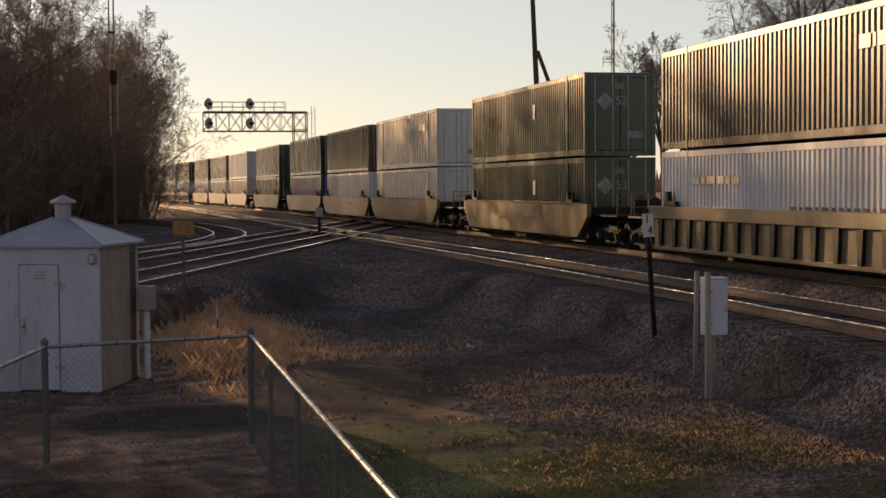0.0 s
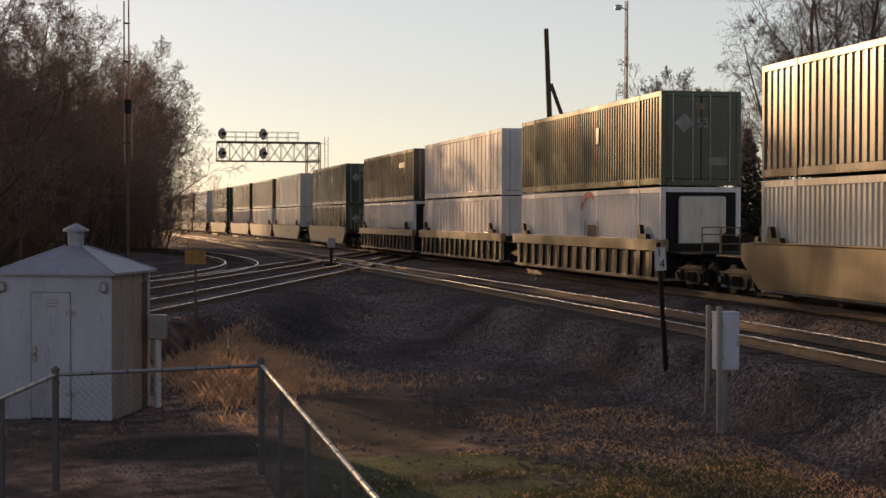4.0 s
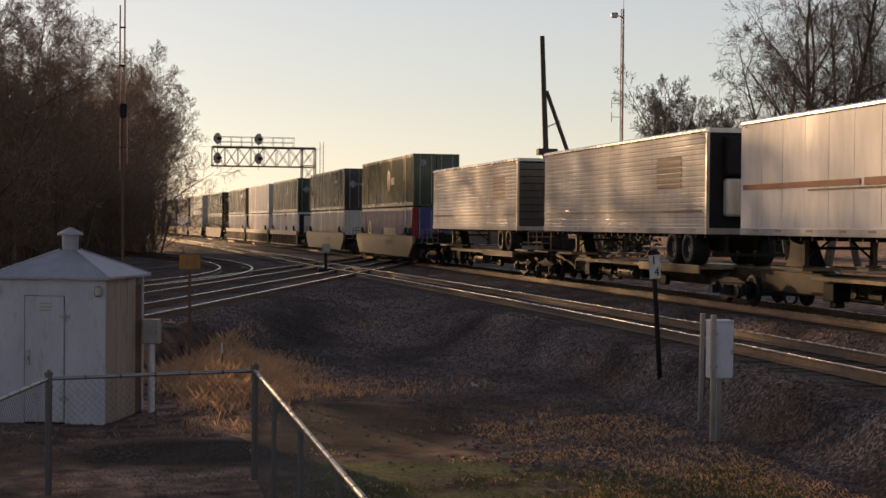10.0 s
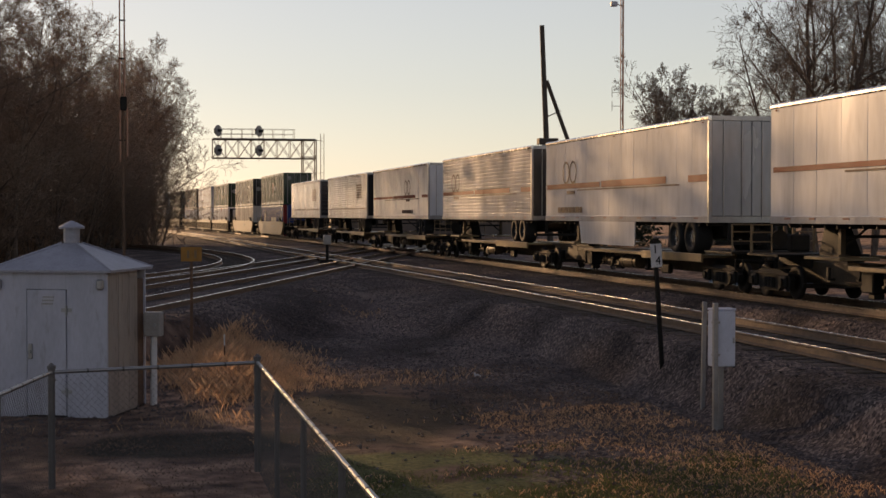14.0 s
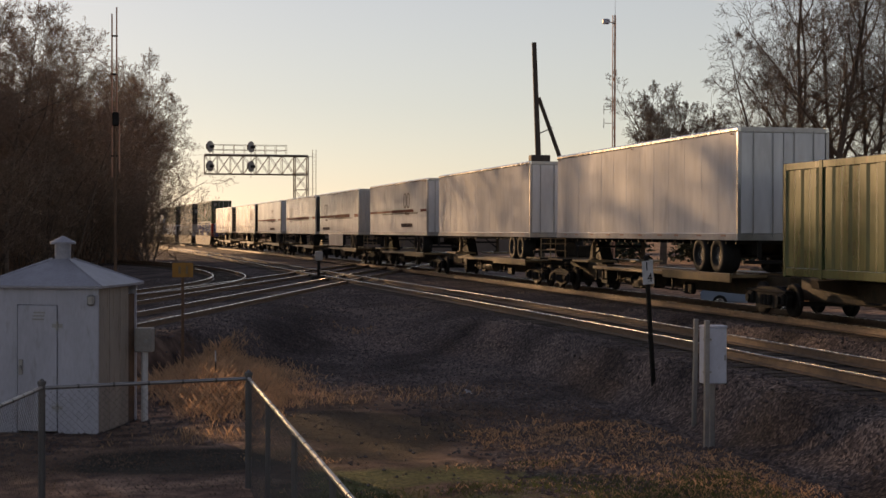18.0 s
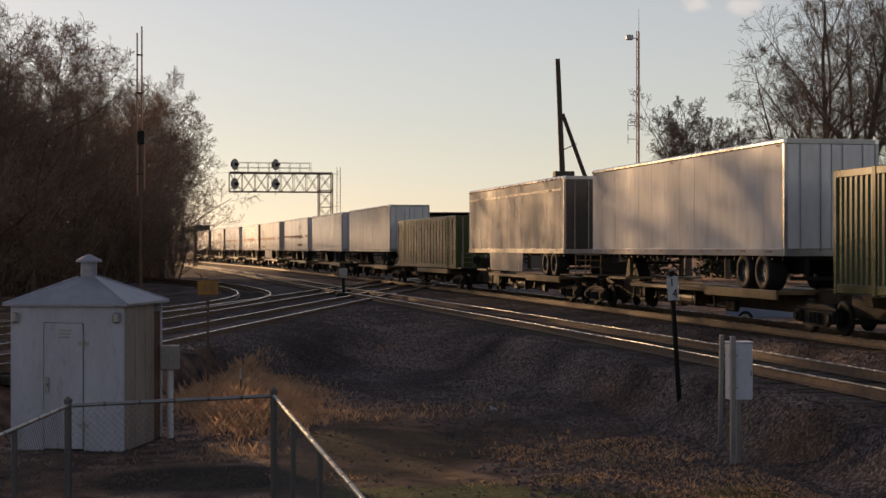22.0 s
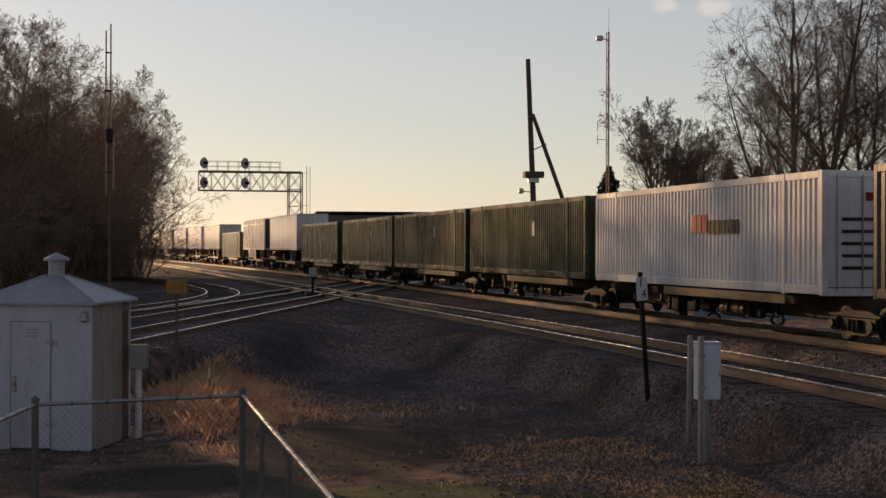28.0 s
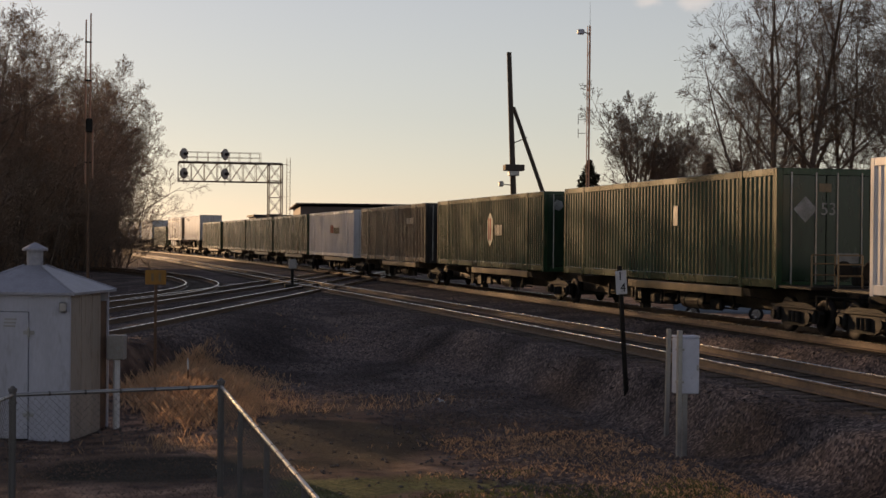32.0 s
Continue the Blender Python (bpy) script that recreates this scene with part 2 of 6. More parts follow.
for key in ("green_dim", "grey_dim"):
    M[key].node_tree.nodes["Principled BSDF"].inputs["Specular IOR Level"].default_value = 0.42     # less gloss stands in for weaker sun on the later boxes
for key in ("orange", "gold", "red", "black"):
    M[key].node_tree.nodes["Principled BSDF"].inputs["Specular IOR Level"].default_value = 0.15
translucent(M["lawn"], 0.3)


# ---------------------------------------------------------------- mesh helpers
def box(bm, x0, x1, y0, y1, z0, z1, bevel=0.0):
    v = [bm.verts.new((x, y, z)) for z in (z0, z1) for y in (y0, y1) for x in (x0, x1)]
    f = [bm.faces.new([v[i] for i in q]) for q in ((0, 2, 3, 1), (4, 5, 7, 6), (0, 1, 5, 4), (2, 6, 7, 3), (1, 3, 7, 5), (0, 4, 6, 2))]
    if bevel:
        e = list({e for q in f for e in q.edges})
        bmesh.ops.bevel(bm, geom=e, offset=bevel, segments=1, affect="EDGES")
    return bm


def tube(bm, a, b, r0, r1=None, n=8, caps=True):
    """A tapered round bar from a to b."""
    a, b = Vector(a), Vector(b)
    r1 = r0 if r1 is None else r1
    d = (b - a).normalized()
    u = d.orthogonal().normalized()
    w = d.cross(u)
    ring = []
    for p, r in ((a, r0), (b, r1)):
        ring.append([bm.verts.new(p + (u * math.cos(2 * math.pi * k / n) + w * math.sin(2 * math.pi * k / n)) * r) for k in range(n)])
    for k in range(n):
        bm.faces.new((ring[0][k], ring[0][(k + 1) % n], ring[1][(k + 1) % n], ring[1][k]))
    if caps:
        bm.faces.new(ring[0][::-1])
        bm.faces.new(ring[1])
    return bm


def prism(bm, outline, x0, x1, axis=0):
    """Extrudes an outline of pairs along an axis (0: x, 1: y, 2: z)."""
    def at(p, k):
        q = [p[0], p[1]]
        q.insert(axis, k)
        return bm.verts.new(q)
    a, b = [at(p, x0) for p in outline], [at(p, x1) for p in outline]
    n = len(outline)
    for k in range(n):
        bm.faces.new((a[k], a[(k + 1) % n], b[(k + 1) % n], b[k]))
    bm.faces.new(a[::-1])
    bm.faces.new(b)
    bmesh.ops.recalc_face_normals(bm, faces=bm.faces)
    return bm


def finish(bm, name, material, smooth=False):
    me = bpy.data.meshes.new(name)
    bm.to_mesh(me)
    bm.free()
    me.materials.append(material)
    if smooth:
        me.shade_smooth()
    return me


def part(name, bm, material, parent, label="", smooth=False):
    me = bm if isinstance(bm, bpy.types.Mesh) else finish(bm, name, material, smooth)
    ob = new(name, me)
    ob.parent = parent
    if label:
        ob["label"] = label
    return ob


def thing(name, label, category, group="", kind="", at=None):
    ob = new(name)
    ob.empty_display_size = 0.3
    if at is not None:
        ob.matrix_world = at
    return tagged(ob, label, category, group, kind)


def B():
    return bmesh.new()


CACHE = {}


def shared(key, make):
    """One mesh for all alike parts."""
    if key not in CACHE:
        CACHE[key] = make()
    return CACHE[key]


def letters(text, size, material, parent, m, name="lettering"):
    c = bpy.data.curves.new(name, "FONT")
    c.body, c.size, c.align_x, c.align_y, c.extrude = text, size, "CENTER", "CENTER", 0.004
    c.materials.append(material)
    ob = new(name, c)
    ob.parent = parent
    ob.matrix_local = m
    return ob


# ---------------------------------------------------------------- the plan of the tracks
BEND = 1.62e-4
TRAIN_X, NEAR_X = 16.9, 11.4


def main_x(x0, s):
    return x0 - BEND * max(s, 0.0) ** 2


def curve_main(x0):
    return [(main_x(x0, s), s) for s in range(-460, 520, 5)]


def curve_near():
    """The near line draws away from the train's line beyond the crossing."""
    return [(main_x(NEAR_X, s) - 1.4 * min(1.0, max(0.0, (s - 25) / 70)) ** 2 * (3 - 2 * min(1.0, max(0.0, (s - 25) / 70))), s) for s in range(-460, 520, 5)]


def curve_diagonal(x_at, y_at):
    pts = []
    for d in np.arange(-44, 92, 4.0):
        back = min(0.0, d + (y_at - 35.0))          # both lines swing away to the left before the shed
        pts.append((x_at + 0.2924 * d - 0.03 * back * back, y_at + 0.9563 * d))
    return pts


def curve_hook():
    pts = []
    for y in np.arange(30, 124, 2.0):
        k = 0.0092 if y < 74 else 0.0046
        pts.append((4.45 - k * (y - 74) ** 2, y))
    return pts


LINES = {
    "near": curve_near(), "train": curve_main(TRAIN_X),
    "diag_a": curve_diagonal(0.0, 37.65), "diag_b": curve_diagonal(0.0, 49.2), "hook": curve_hook(),
}


def sweep(bm, pts, outline):
    """Sweeps an outline of (side, height) along a path in plan."""
    rows = []
    for i, (x, y) in enumerate(pts):
        a, b = pts[max(0, i - 1)], pts[min(len(pts) - 1, i + 1)]
        d = Vector((b[0] - a[0], b[1] - a[1])).normalized()
        n = Vector((d.y, -d.x))
        rows.append([bm.verts.new((x + n.x * u, y + n.y * u, z)) for u, z in outline])
    m = len(outline)
    for r, q in zip(rows, rows[1:]):
        for k in range(m - 1):
            bm.faces.new((r[k], r[k + 1], q[k + 1], q[k]))
    return bm


def rail_track(name, pts, label, tie_pick=None, dz=0.0):
    t = thing(name, label, "railway track", "railway tracks", "structure")
    for side in (-0.753, 0.753):
        foot = [(side - 0.07, -0.18 + dz), (side - 0.07, -0.165 + dz), (side - 0.012, -0.14 + dz), (side - 0.012, -0.045 + dz), (side - 0.036, -0.035 + dz), (side - 0.036, -0.006 + dz),
                (side + 0.036, -0.006 + dz), (side + 0.036, -0.035 + dz), (side + 0.012, -0.045 + dz), (side + 0.012, -0.14 + dz), (side + 0.07, -0.165 + dz), (side + 0.07, -0.18 + dz)]
        r = part("rail", sweep(B(), pts, foot[::-1]), M["rail"], t)
        part("rail_head", sweep(B(), pts, [(side + 0.034, -0.006 + dz), (side + 0.026, dz), (side - 0.026, dz), (side - 0.034, -0.006 + dz)]), M["railtop"], r, "bright worn running surface")
    # ties
    tie_me = finish(box(B(), -1.3, 1.3, -0.115, 0.115, -0.36, -0.185, 0.015), "tie", M["tie"])
    rest = B()
    length = 0.0
    for (ax, ay), (bx, by) in zip(pts, pts[1:]):
        seg = math.hypot(bx - ax, by - ay)
        while length < seg:
            f = length / seg
            x, y = ax + (bx - ax) * f, ay + (by - ay) * f
            rz = -math.degrees(math.atan2(bx - ax, by - ay))
            if tie_pick and tie_pick[0] < y < tie_pick[1]:
                o = part("tie", tie_me, None, t)
                o.matrix_local = pose(x, y, dz + random.uniform(-0.015, 0.01), 0, 0, rz + random.uniform(-1, 1))
            elif -30 < y < 260:
                k = len(rest.verts)
                rest.verts.ensure_lookup_table()
                box(rest, -1.3, 1.3, -0.115, 0.115, -0.36, -0.19)
                rest.verts.ensure_lookup_table()
                bmesh.ops.transform(rest, matrix=pose(x, y, dz, 0, 0, rz), verts=rest.verts[k:])
            length += 0.54
        length -= seg
    tagged(part("ties", rest, M["tie"], t), kind="stuff")
    return t


rail_track("railway_track_near", LINES["near"], "empty main line with polished rails on dark ballast", (12, 130))
rail_track("railway_track_far", LINES["train"], "main line under the freight train", None)
rail_track("railway_track_crossing", LINES["diag_a"], "diagonal track that crosses the main lines", (14, 76), -0.06)
rail_track("railway_track_siding", LINES["diag_b"], "second diagonal track behind the crossing one", None, -0.06)
rail_track("railway_track_curve", LINES["hook"], "sharply curved connecting track by the trees", None, 0.005)


# ---------------------------------------------------------------- ground
def axis(lo, hi, fine, far):
    core = list(np.arange(lo, hi + fine / 2, fine))
    out, step = [], fine
    a, b = lo, hi
    while b < far:
        step *= 1.35
        a, b = a - step, b + step
        out.append((a, b))
    return np.array([p for p, _ in out[::-1]] + core + [q for _, q in out])


def nearest_track(X, Y):
    d = np.full(X.shape, 1e9)
    for key, pts in LINES.items():
        P = np.array(pts)
        A, C = P[:-1], P[1:]
        for (ax, ay), (bx, by) in zip(A, C):
            vx, vy = bx - ax, by - ay
            k = np.clip(((X - ax) * vx + (Y - ay) * vy) / (vx * vx + vy * vy), 0, 1)
            d = np.minimum(d, np.hypot(X - ax - k * vx, Y - ay - k * vy))
    return d


def smooth01(a, b, x):
    t = np.clip((x - a) / (b - a), 0, 1)
    return t * t * (3 - 2 * t)


def wave(X, Y, s, seed):
    r = np.random.RandomState(seed)
    z = np.zeros(X.shape)
    for k in range(7):
        a = r.uniform(0, 2 * math.pi)
        f = s * r.uniform(0.6, 1.9)
        z += np.sin((X * math.cos(a) + Y * math.sin(a)) * f + r.uniform(0, 6.28)) / 7
    return z


def ground_height(X, Y):
    d = nearest_track(X, Y)
    low = -1.2 + 0.75 * smooth01(60, 110, Y)
    low = low + 0.13 * (1 - smooth01(2.2, 6.5, d)) + 0.025 * wave(X, Y, 0.9, 3) + 0.03 * wave(X, Y, 3.0, 4)
    bed = -0.205 + 0.015 * wave(X, Y, 5.0, 6)
    k = smooth01(1.85, 2.55 + 6.4 * smooth01(33, 52, Y) * smooth01(18, 14, X), d)
    z = bed * (1 - k) + low * k
    pad = 1 - smooth01(1.7, 3.6, np.hypot(X + 1.1, (Y - 26.0) * 0.9))     # levelled earth round the shed
    return z * (1 - pad) - 1.2 * pad, d


gx, gy = axis(-24.0, 34.0, 0.33, 3200), axis(-6.0, 110.0, 0.36, 3200)
GX, GY = np.meshgrid(gx, gy)
GZ, GD = ground_height(GX, GY)
nx, ny = len(gx), len(gy)
idx = np.arange(nx * ny).reshape(ny, nx)
quads = np.stack([idx[:-1, :-1], idx[:-1, 1:], idx[1:, 1:], idx[1:, :-1]], -1).reshape(-1, 4)
gm = bpy.data.meshes.new("ground")
gm.from_pydata(np.stack([GX, GY, GZ], -1).reshape(-1, 3).tolist(), [], quads.tolist())
# cover: how much ballast, straw and lawn grow where
blot = wave(GX, GY, 0.5, 11) + 0.6 * wave(GX, GY, 1.7, 12)
gravel = np.clip(1.15 - smooth01(2.6, 8.0, GD + 1.5 * blot), 0, 1)
gravel = np.maximum(gravel, 0.9 * smooth01(4.2, 7.0, GX + 1.4 * blot + 0.2 * (GY - 33)) * (1 - smooth01(20.5, 23.5, GX)))
gravel *= 1 - smooth01(37, 33, GY) * smooth01(2.5, 0.5, GX)
gravel *= 1 - np.exp(-((GX - 1.6) / 2.0) ** 2 - ((GY - 29.0) / 5.5) ** 2)
# dark patches of ground near the fence, shed and utility box
dark_patch = np.exp(-((GX - 3.9) / 1.5) ** 2 - ((GY - 25.2) / 3.6) ** 2) + 0.8 * np.exp(-((GX - 0.6) / 1.9) ** 2 - ((GY - 21.6) / 1.1) ** 2) + 0.5 * np.exp(-((GX - 9.0) / 0.9) ** 2 - ((GY - 20.6) / 0.8) ** 2)
dark_patch = np.clip(1.05 * dark_patch * (1.0 + 1.3 * blot) + 0.35 * wave(GX, GY, 1.6, 15) * np.exp(-((GX - 4.5) / 4.0) ** 2 - ((GY - 25) / 7.0) ** 2), 0, 1)
gravel *= 1 - 0.8 * dark_patch
gravel *= 1 - 0.85 * smooth01(70, 120, GD)
lawn = smooth01(0.0, 0.5, blot + 0.5) * (1 - smooth01(19.0, 22.0, GY + 0.8 * blot)) * smooth01(1.5, 2.6, GX) * (1 - smooth01(5.6, 7.8, GX)) * (1 - 0.6 * gravel)
for key, val in (("gravel", gravel), ("lawn", lawn), ("dark_patch", dark_patch)):
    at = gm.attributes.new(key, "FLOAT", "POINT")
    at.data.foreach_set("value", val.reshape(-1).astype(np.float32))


def ground_material():
    m = bpy.data.materials.new("ballast_and_dry_grass")
    m.use_nodes = True
    n, l = m.node_tree.nodes, m.node_tree.links
    p = n["Principled BSDF"]
    p.inputs["Roughness"].default_value = 0.95
    p.inputs["Specular IOR Level"].default_value = 0.2
    tc = n.new("ShaderNodeTexCoord")

    def noise_tex(scale, detail):
        t = n.new("ShaderNodeTexNoise")
        t.inputs["Scale"].default_value, t.inputs["Detail"].default_value = scale, detail
        l.new(tc.outputs["Object"], t.inputs["Vector"])
        return t

    def ramp(fac, stops):
        r = n.new("ShaderNodeValToRGB")
        e = r.color_ramp.elements
        e[0].position, e[0].color = stops[0][0], (*stops[0][1], 1)
        e[1].position, e[1].color = stops[-1][0], (*stops[-1][1], 1)
        for pos, col in stops[1:-1]:
            x = e.new(pos)
            x.color = (*col, 1)
        l.new(fac, r.inputs["Fac"])
        return r.outputs["Color"]

    big, mid, fine = noise_tex(0.35, 5), noise_tex(2.2, 8), noise_tex(14, 6)
    cell = n.new("ShaderNodeTexVoronoi")
    cell.inputs["Scale"].default_value = 24
    l.new(tc.outputs["Object"], cell.inputs["Vector"])
    stone = ramp(cell.outputs["Color"], [(0.1, (0.040, 0.032, 0.032)), (0.55, (0.115, 0.088, 0.083)), (0.95, (0.30, 0.235, 0.21))])
    soil = ramp(mid.outputs["Fac"], [(0.32, (0.075, 0.048, 0.038)), (0.5, (0.225, 0.142, 0.108)), (0.68, (0.44, 0.29, 0.21))])
    grass = ramp(fine.outputs["Fac"], [(0.3, (0.075, 0.085, 0.032)), (0.7, (0.21, 0.205, 0.08))])

    def mask(attr, tex, lo, hi):
        a = n.new("ShaderNodeAttribute")
        a.attribute_name = attr
        ad = n.new("ShaderNodeMath")
        ad.operation = "MULTIPLY_ADD"
        ad.inputs[1].default_value, ad.inputs[2].default_value = 0.9, -0.45
        l.new(tex.outputs["Fac"], ad.inputs[0])
        s = n.new("ShaderNodeMath")
        s.operation = "ADD"
        l.new(a.outputs["Fac"], s.inputs[0])
        l.new(ad.outputs[0], s.inputs[1])
        r = n.new("ShaderNodeMapRange")
        r.interpolation_type = "SMOOTHSTEP"
        r.inputs["From Min"].default_value, r.inputs["From Max"].default_value = lo, hi
        l.new(s.outputs[0], r.inputs["Value"])
        return r.outputs[0]

    def blend(fac, a, b):
        x = n.new("ShaderNodeMixRGB")
        l.new(fac, x.inputs["Fac"])
        l.new(a, x.inputs["Color1"])
        l.new(b, x.inputs["Color2"])
        return x.outputs["Color"]

    col = blend(mask("lawn", mid, 0.25, 0.6), soil, grass)
    col = blend(mask("gravel", mid, 0.3, 0.6), col, stone)
    col = blend(mask("dark_patch", mid, 0.12, 0.7), col, ramp(fine.outputs["Fac"], [(0.3, (0.018, 0.016, 0.013)), (0.7, (0.060, 0.048, 0.036))]))
    dirt = ramp(big.outputs["Fac"], [(0.36, (0.38, 0.36, 0.36)), (0.5, (0.92, 0.9, 0.88)), (0.64, (1.4, 1.33, 1.26))])
    mu = n.new("ShaderNodeMixRGB")
    mu.blend_type = "MULTIPLY"
    mu.inputs["Fac"].default_value = 1
    l.new(col, mu.inputs["Color1"])
    l.new(dirt, mu.inputs["Color2"])
    l.new(mu.outputs["Color"], p.inputs["Base Color"])
    b1 = n.new("ShaderNodeBump")
    b1.inputs["Strength"].default_value, b1.inputs["Distance"].default_value = 0.6, 0.04
    l.new(cell.outputs["Distance"], b1.inputs["Height"])
    b2 = n.new("ShaderNodeBump")
    b2.inputs["Strength"].default_value, b2.inputs["Distance"].default_value = 0.7, 0.12
    l.new(mid.outputs["Fac"], b2.inputs["Height"])
    l.new(b1.outputs[0], b2.inputs["Normal"])
    l.new(b2.outputs[0], p.inputs["Normal"])
    return m


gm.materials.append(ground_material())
gm.shade_smooth()
tagged(new("ground", gm), "dark ballast, bare soil and winter grass by the railway", "ground", kind="structure")


def gz(x, y):
    z, _ = ground_height(np.array([float(x)]), np.array([float(y)]))
    return float(z[0])


# ---------------------------------------------------------------- loose cover: stones, straw, lawn
def blades(name, spots, material, label, height, width, lean):
    """Bent blades of grass, one mesh."""
    r = np.random.RandomState(5)
    V, Fc = [], []
    for x, y, z, s in spots:
        for _ in range(2):
            a, h = r.uniform(0, 6.283), height * s * r.uniform(0.6, 1.3)
            w = width * r.uniform(0.7, 1.3)
            b = r.uniform(0, 6.283)
            lx, ly = math.cos(b) * h * lean * r.uniform(0.3, 1.2), math.sin(b) * h * lean * r.uniform(0.3, 1.2)
            cx, cy = math.cos(a) * w, math.sin(a) * w
            k = len(V)
            V += [(x - cx, y - cy, z - 0.02), (x + cx, y + cy, z - 0.02), (x + cx * 0.6 + lx * 0.4, y + cy * 0.6 + ly * 0.4, z + h * 0.6), (x + lx, y + ly, z + h)]
            Fc += [(k, k + 1, k + 2), (k, k + 2, k + 3)]
    me = bpy.data.meshes.new(name)
    me.from_pydata(V, [], Fc)
    me.materials.append(material)
    return tagged(new(name, me), label, "grass", kind="stuff")


def scatter(n, x0, x1, y0, y1, seed, keep=None, size=(0.6, 1.3)):
    r = np.random.RandomState(seed)
    X, Y = r.uniform(x0, x1, n), r.uniform(y0, y1, n)
    Z, D = ground_height(X, Y)
    S = r.uniform(size[0], size[1], n)
    W = wave(X, Y, 0.8, 21) + 0.5 * wave(X, Y, 2.6, 22)
    ok = np.ones(n, bool) if keep is None else keep(X, Y, D, W, r)
    return [t for t, k in zip(zip(X, Y, Z, S), ok) if k]


def tall_patch(X, Y, D, W, r):
    c = np.exp(-((X - 1.7 - 0.06 * (Y - 30)) / 1.6) ** 2 - ((Y - 31.5) / 7.0) ** 2)
    shed_clear = ~((X > -3.2) & (X < 0.7) & (Y > 24.3) & (Y < 27.8))
    return (c + 0.4 * W > 0.10 + 1.3 * r.uniform(0, 1, X.shape) ** 0.6) & (D > 2.4) & shed_clear


def low_patch(X, Y, D, W, r):
    gap = ~((X > -3.2) & (X < 0.5) & (Y > 24.4) & (Y < 27.6))
    dark = np.exp(-((X - 3.9) / 1.4) ** 2 - ((Y - 25.2) / 3.2) ** 2)
    return (W > 0.05 + 0.10 * np.maximum(0, X - 7.0) + 0.12 * np.maximum(0, Y - 28) + 2.0 * dark + r.uniform(-0.6, 0.7, X.shape)) & (D > 3.0) & gap


def patch_height(spots):
    """Tallest in the middle of the patch, thinning to stubble at its edge."""
    return [(x, y, z, q * (0.3 + 0.8 * math.exp(-((x - 1.4) / 1.3) ** 2 - ((y - 31.5) / 6.0) ** 2))) for x, y, z, q in spots]


blades("tall_dry_grass", patch_height(scatter(340000, -3, 7, 23, 48, 31, tall_patch, (0.3, 1.5))), M["straw"], "tall straw-coloured dry grass by the shed", 0.26, 0.0017, 0.7)
blades("short_dry_grass", scatter(140000, -8, 13, 12, 36, 32, low_patch, (0.4, 1.6)), M["matgrass"], "short matted dry winter grass", 0.022, 0.0016, 1.5)
blades("pale_grass_tufts", scatter(60000, 1.5, 11, 15.5, 24, 35, lambda X, Y, D, W, r: (W > 0.2 + 1.5 * np.exp(-((X - 3.9) / 1.4) ** 2 - ((Y - 25.2) / 3.2) ** 2) + r.uniform(-0.5, 0.9, X.shape)) & (D > 3.0), (0.4, 1.5)), M["straw"], "pale dry tufts over the brown grass", 0.035, 0.0014, 1.2)
blades("green_grass", scatter(60000, 1.7, 8.0, 12, 22, 33, lambda X, Y, D, W, r: (W > -0.15 + 0.7 * smooth01(18.0, 22, Y) + 0.5 * smooth01(5.0, 8.0, X) + r.uniform(-0.3, 0.3, X.shape)) & (D > 3.5)), M["lawn"], "thin green lawn grass", 0.04, 0.003, 0.8)


def stones(name, spots, material, label):
    r = np.random.RandomState(8)
    V, Fc = [], []
    for x, y, z, s in spots:
        k = len(V)
        h = 0.022 * s
        for dx, dy, dz in ((1, 0, 0), (0, 1, 0), (-1, 0, 0), (0, -1, 0), (0, 0, 1), (0, 0, -1)):
            j = r.uniform(0.6, 1.4, 3)
            V.append((x + dx * h * j[0] + dy * h * 0.3, y + dy * h * j[1], z + 0.01 + dz * h * j[2] * 0.8))
        for a, b in ((0, 1), (1, 2), (2, 3), (3, 0)):
            Fc += [(k + a, k + b, k + 4), (k + b, k + a, k + 5)]
    me = bpy.data.meshes.new(name)
    me.from_pydata(V, [], Fc)
    me.materials.append(material)
    return tagged(new(name, me), label, "stones", kind="stuff")


stones("ballast_stones", scatter(36000, -3, 15.5, 14, 75, 41, lambda X, Y, D, W, r: (D < 6.5) & (D > 1.0) & (r.uniform(0, 1, X.shape) < 0.9), (0.5, 1.9)), M["stone"], "loose crushed stone of the track bed")
stones("scattered_stones", scatter(2200, 2, 14, 16, 45, 42, lambda X, Y, D, W, r: D > 2.5, (0.4, 1.5)), M["pale_stone"], "pale stones scattered over the bare soil")


# ---------------------------------------------------------------- containers
CL, CW, CH = 16.15, 2.59, 2.88


def corrugated(length, height, ribs, depth, x, facing):
    """A wall with upright ribs, at x, its outside towards facing (+1, -1)."""
    bm = B()
    n = ribs
    pitch = length / n
    ys = []
    for k in range(n):
        y = -length / 2 + k * pitch
        ys += [(y, 0.0), (y + pitch * 0.36, 0.0), (y + pitch * 0.52, -depth), (y + pitch * 0.84, -depth)]
    ys.append((length / 2, 0.0))
    lo = [bm.verts.new((x + facing * d, y, 0)) for y, d in ys]
    hi = [bm.verts.new((x + facing * d, y, height)) for y, d in ys]
    for k in range(len(ys) - 1):
        q = (lo[k], lo[k + 1], hi[k + 1], hi[k])
        bm.faces.new(q if facing > 0 else q[::-1])
    return bm


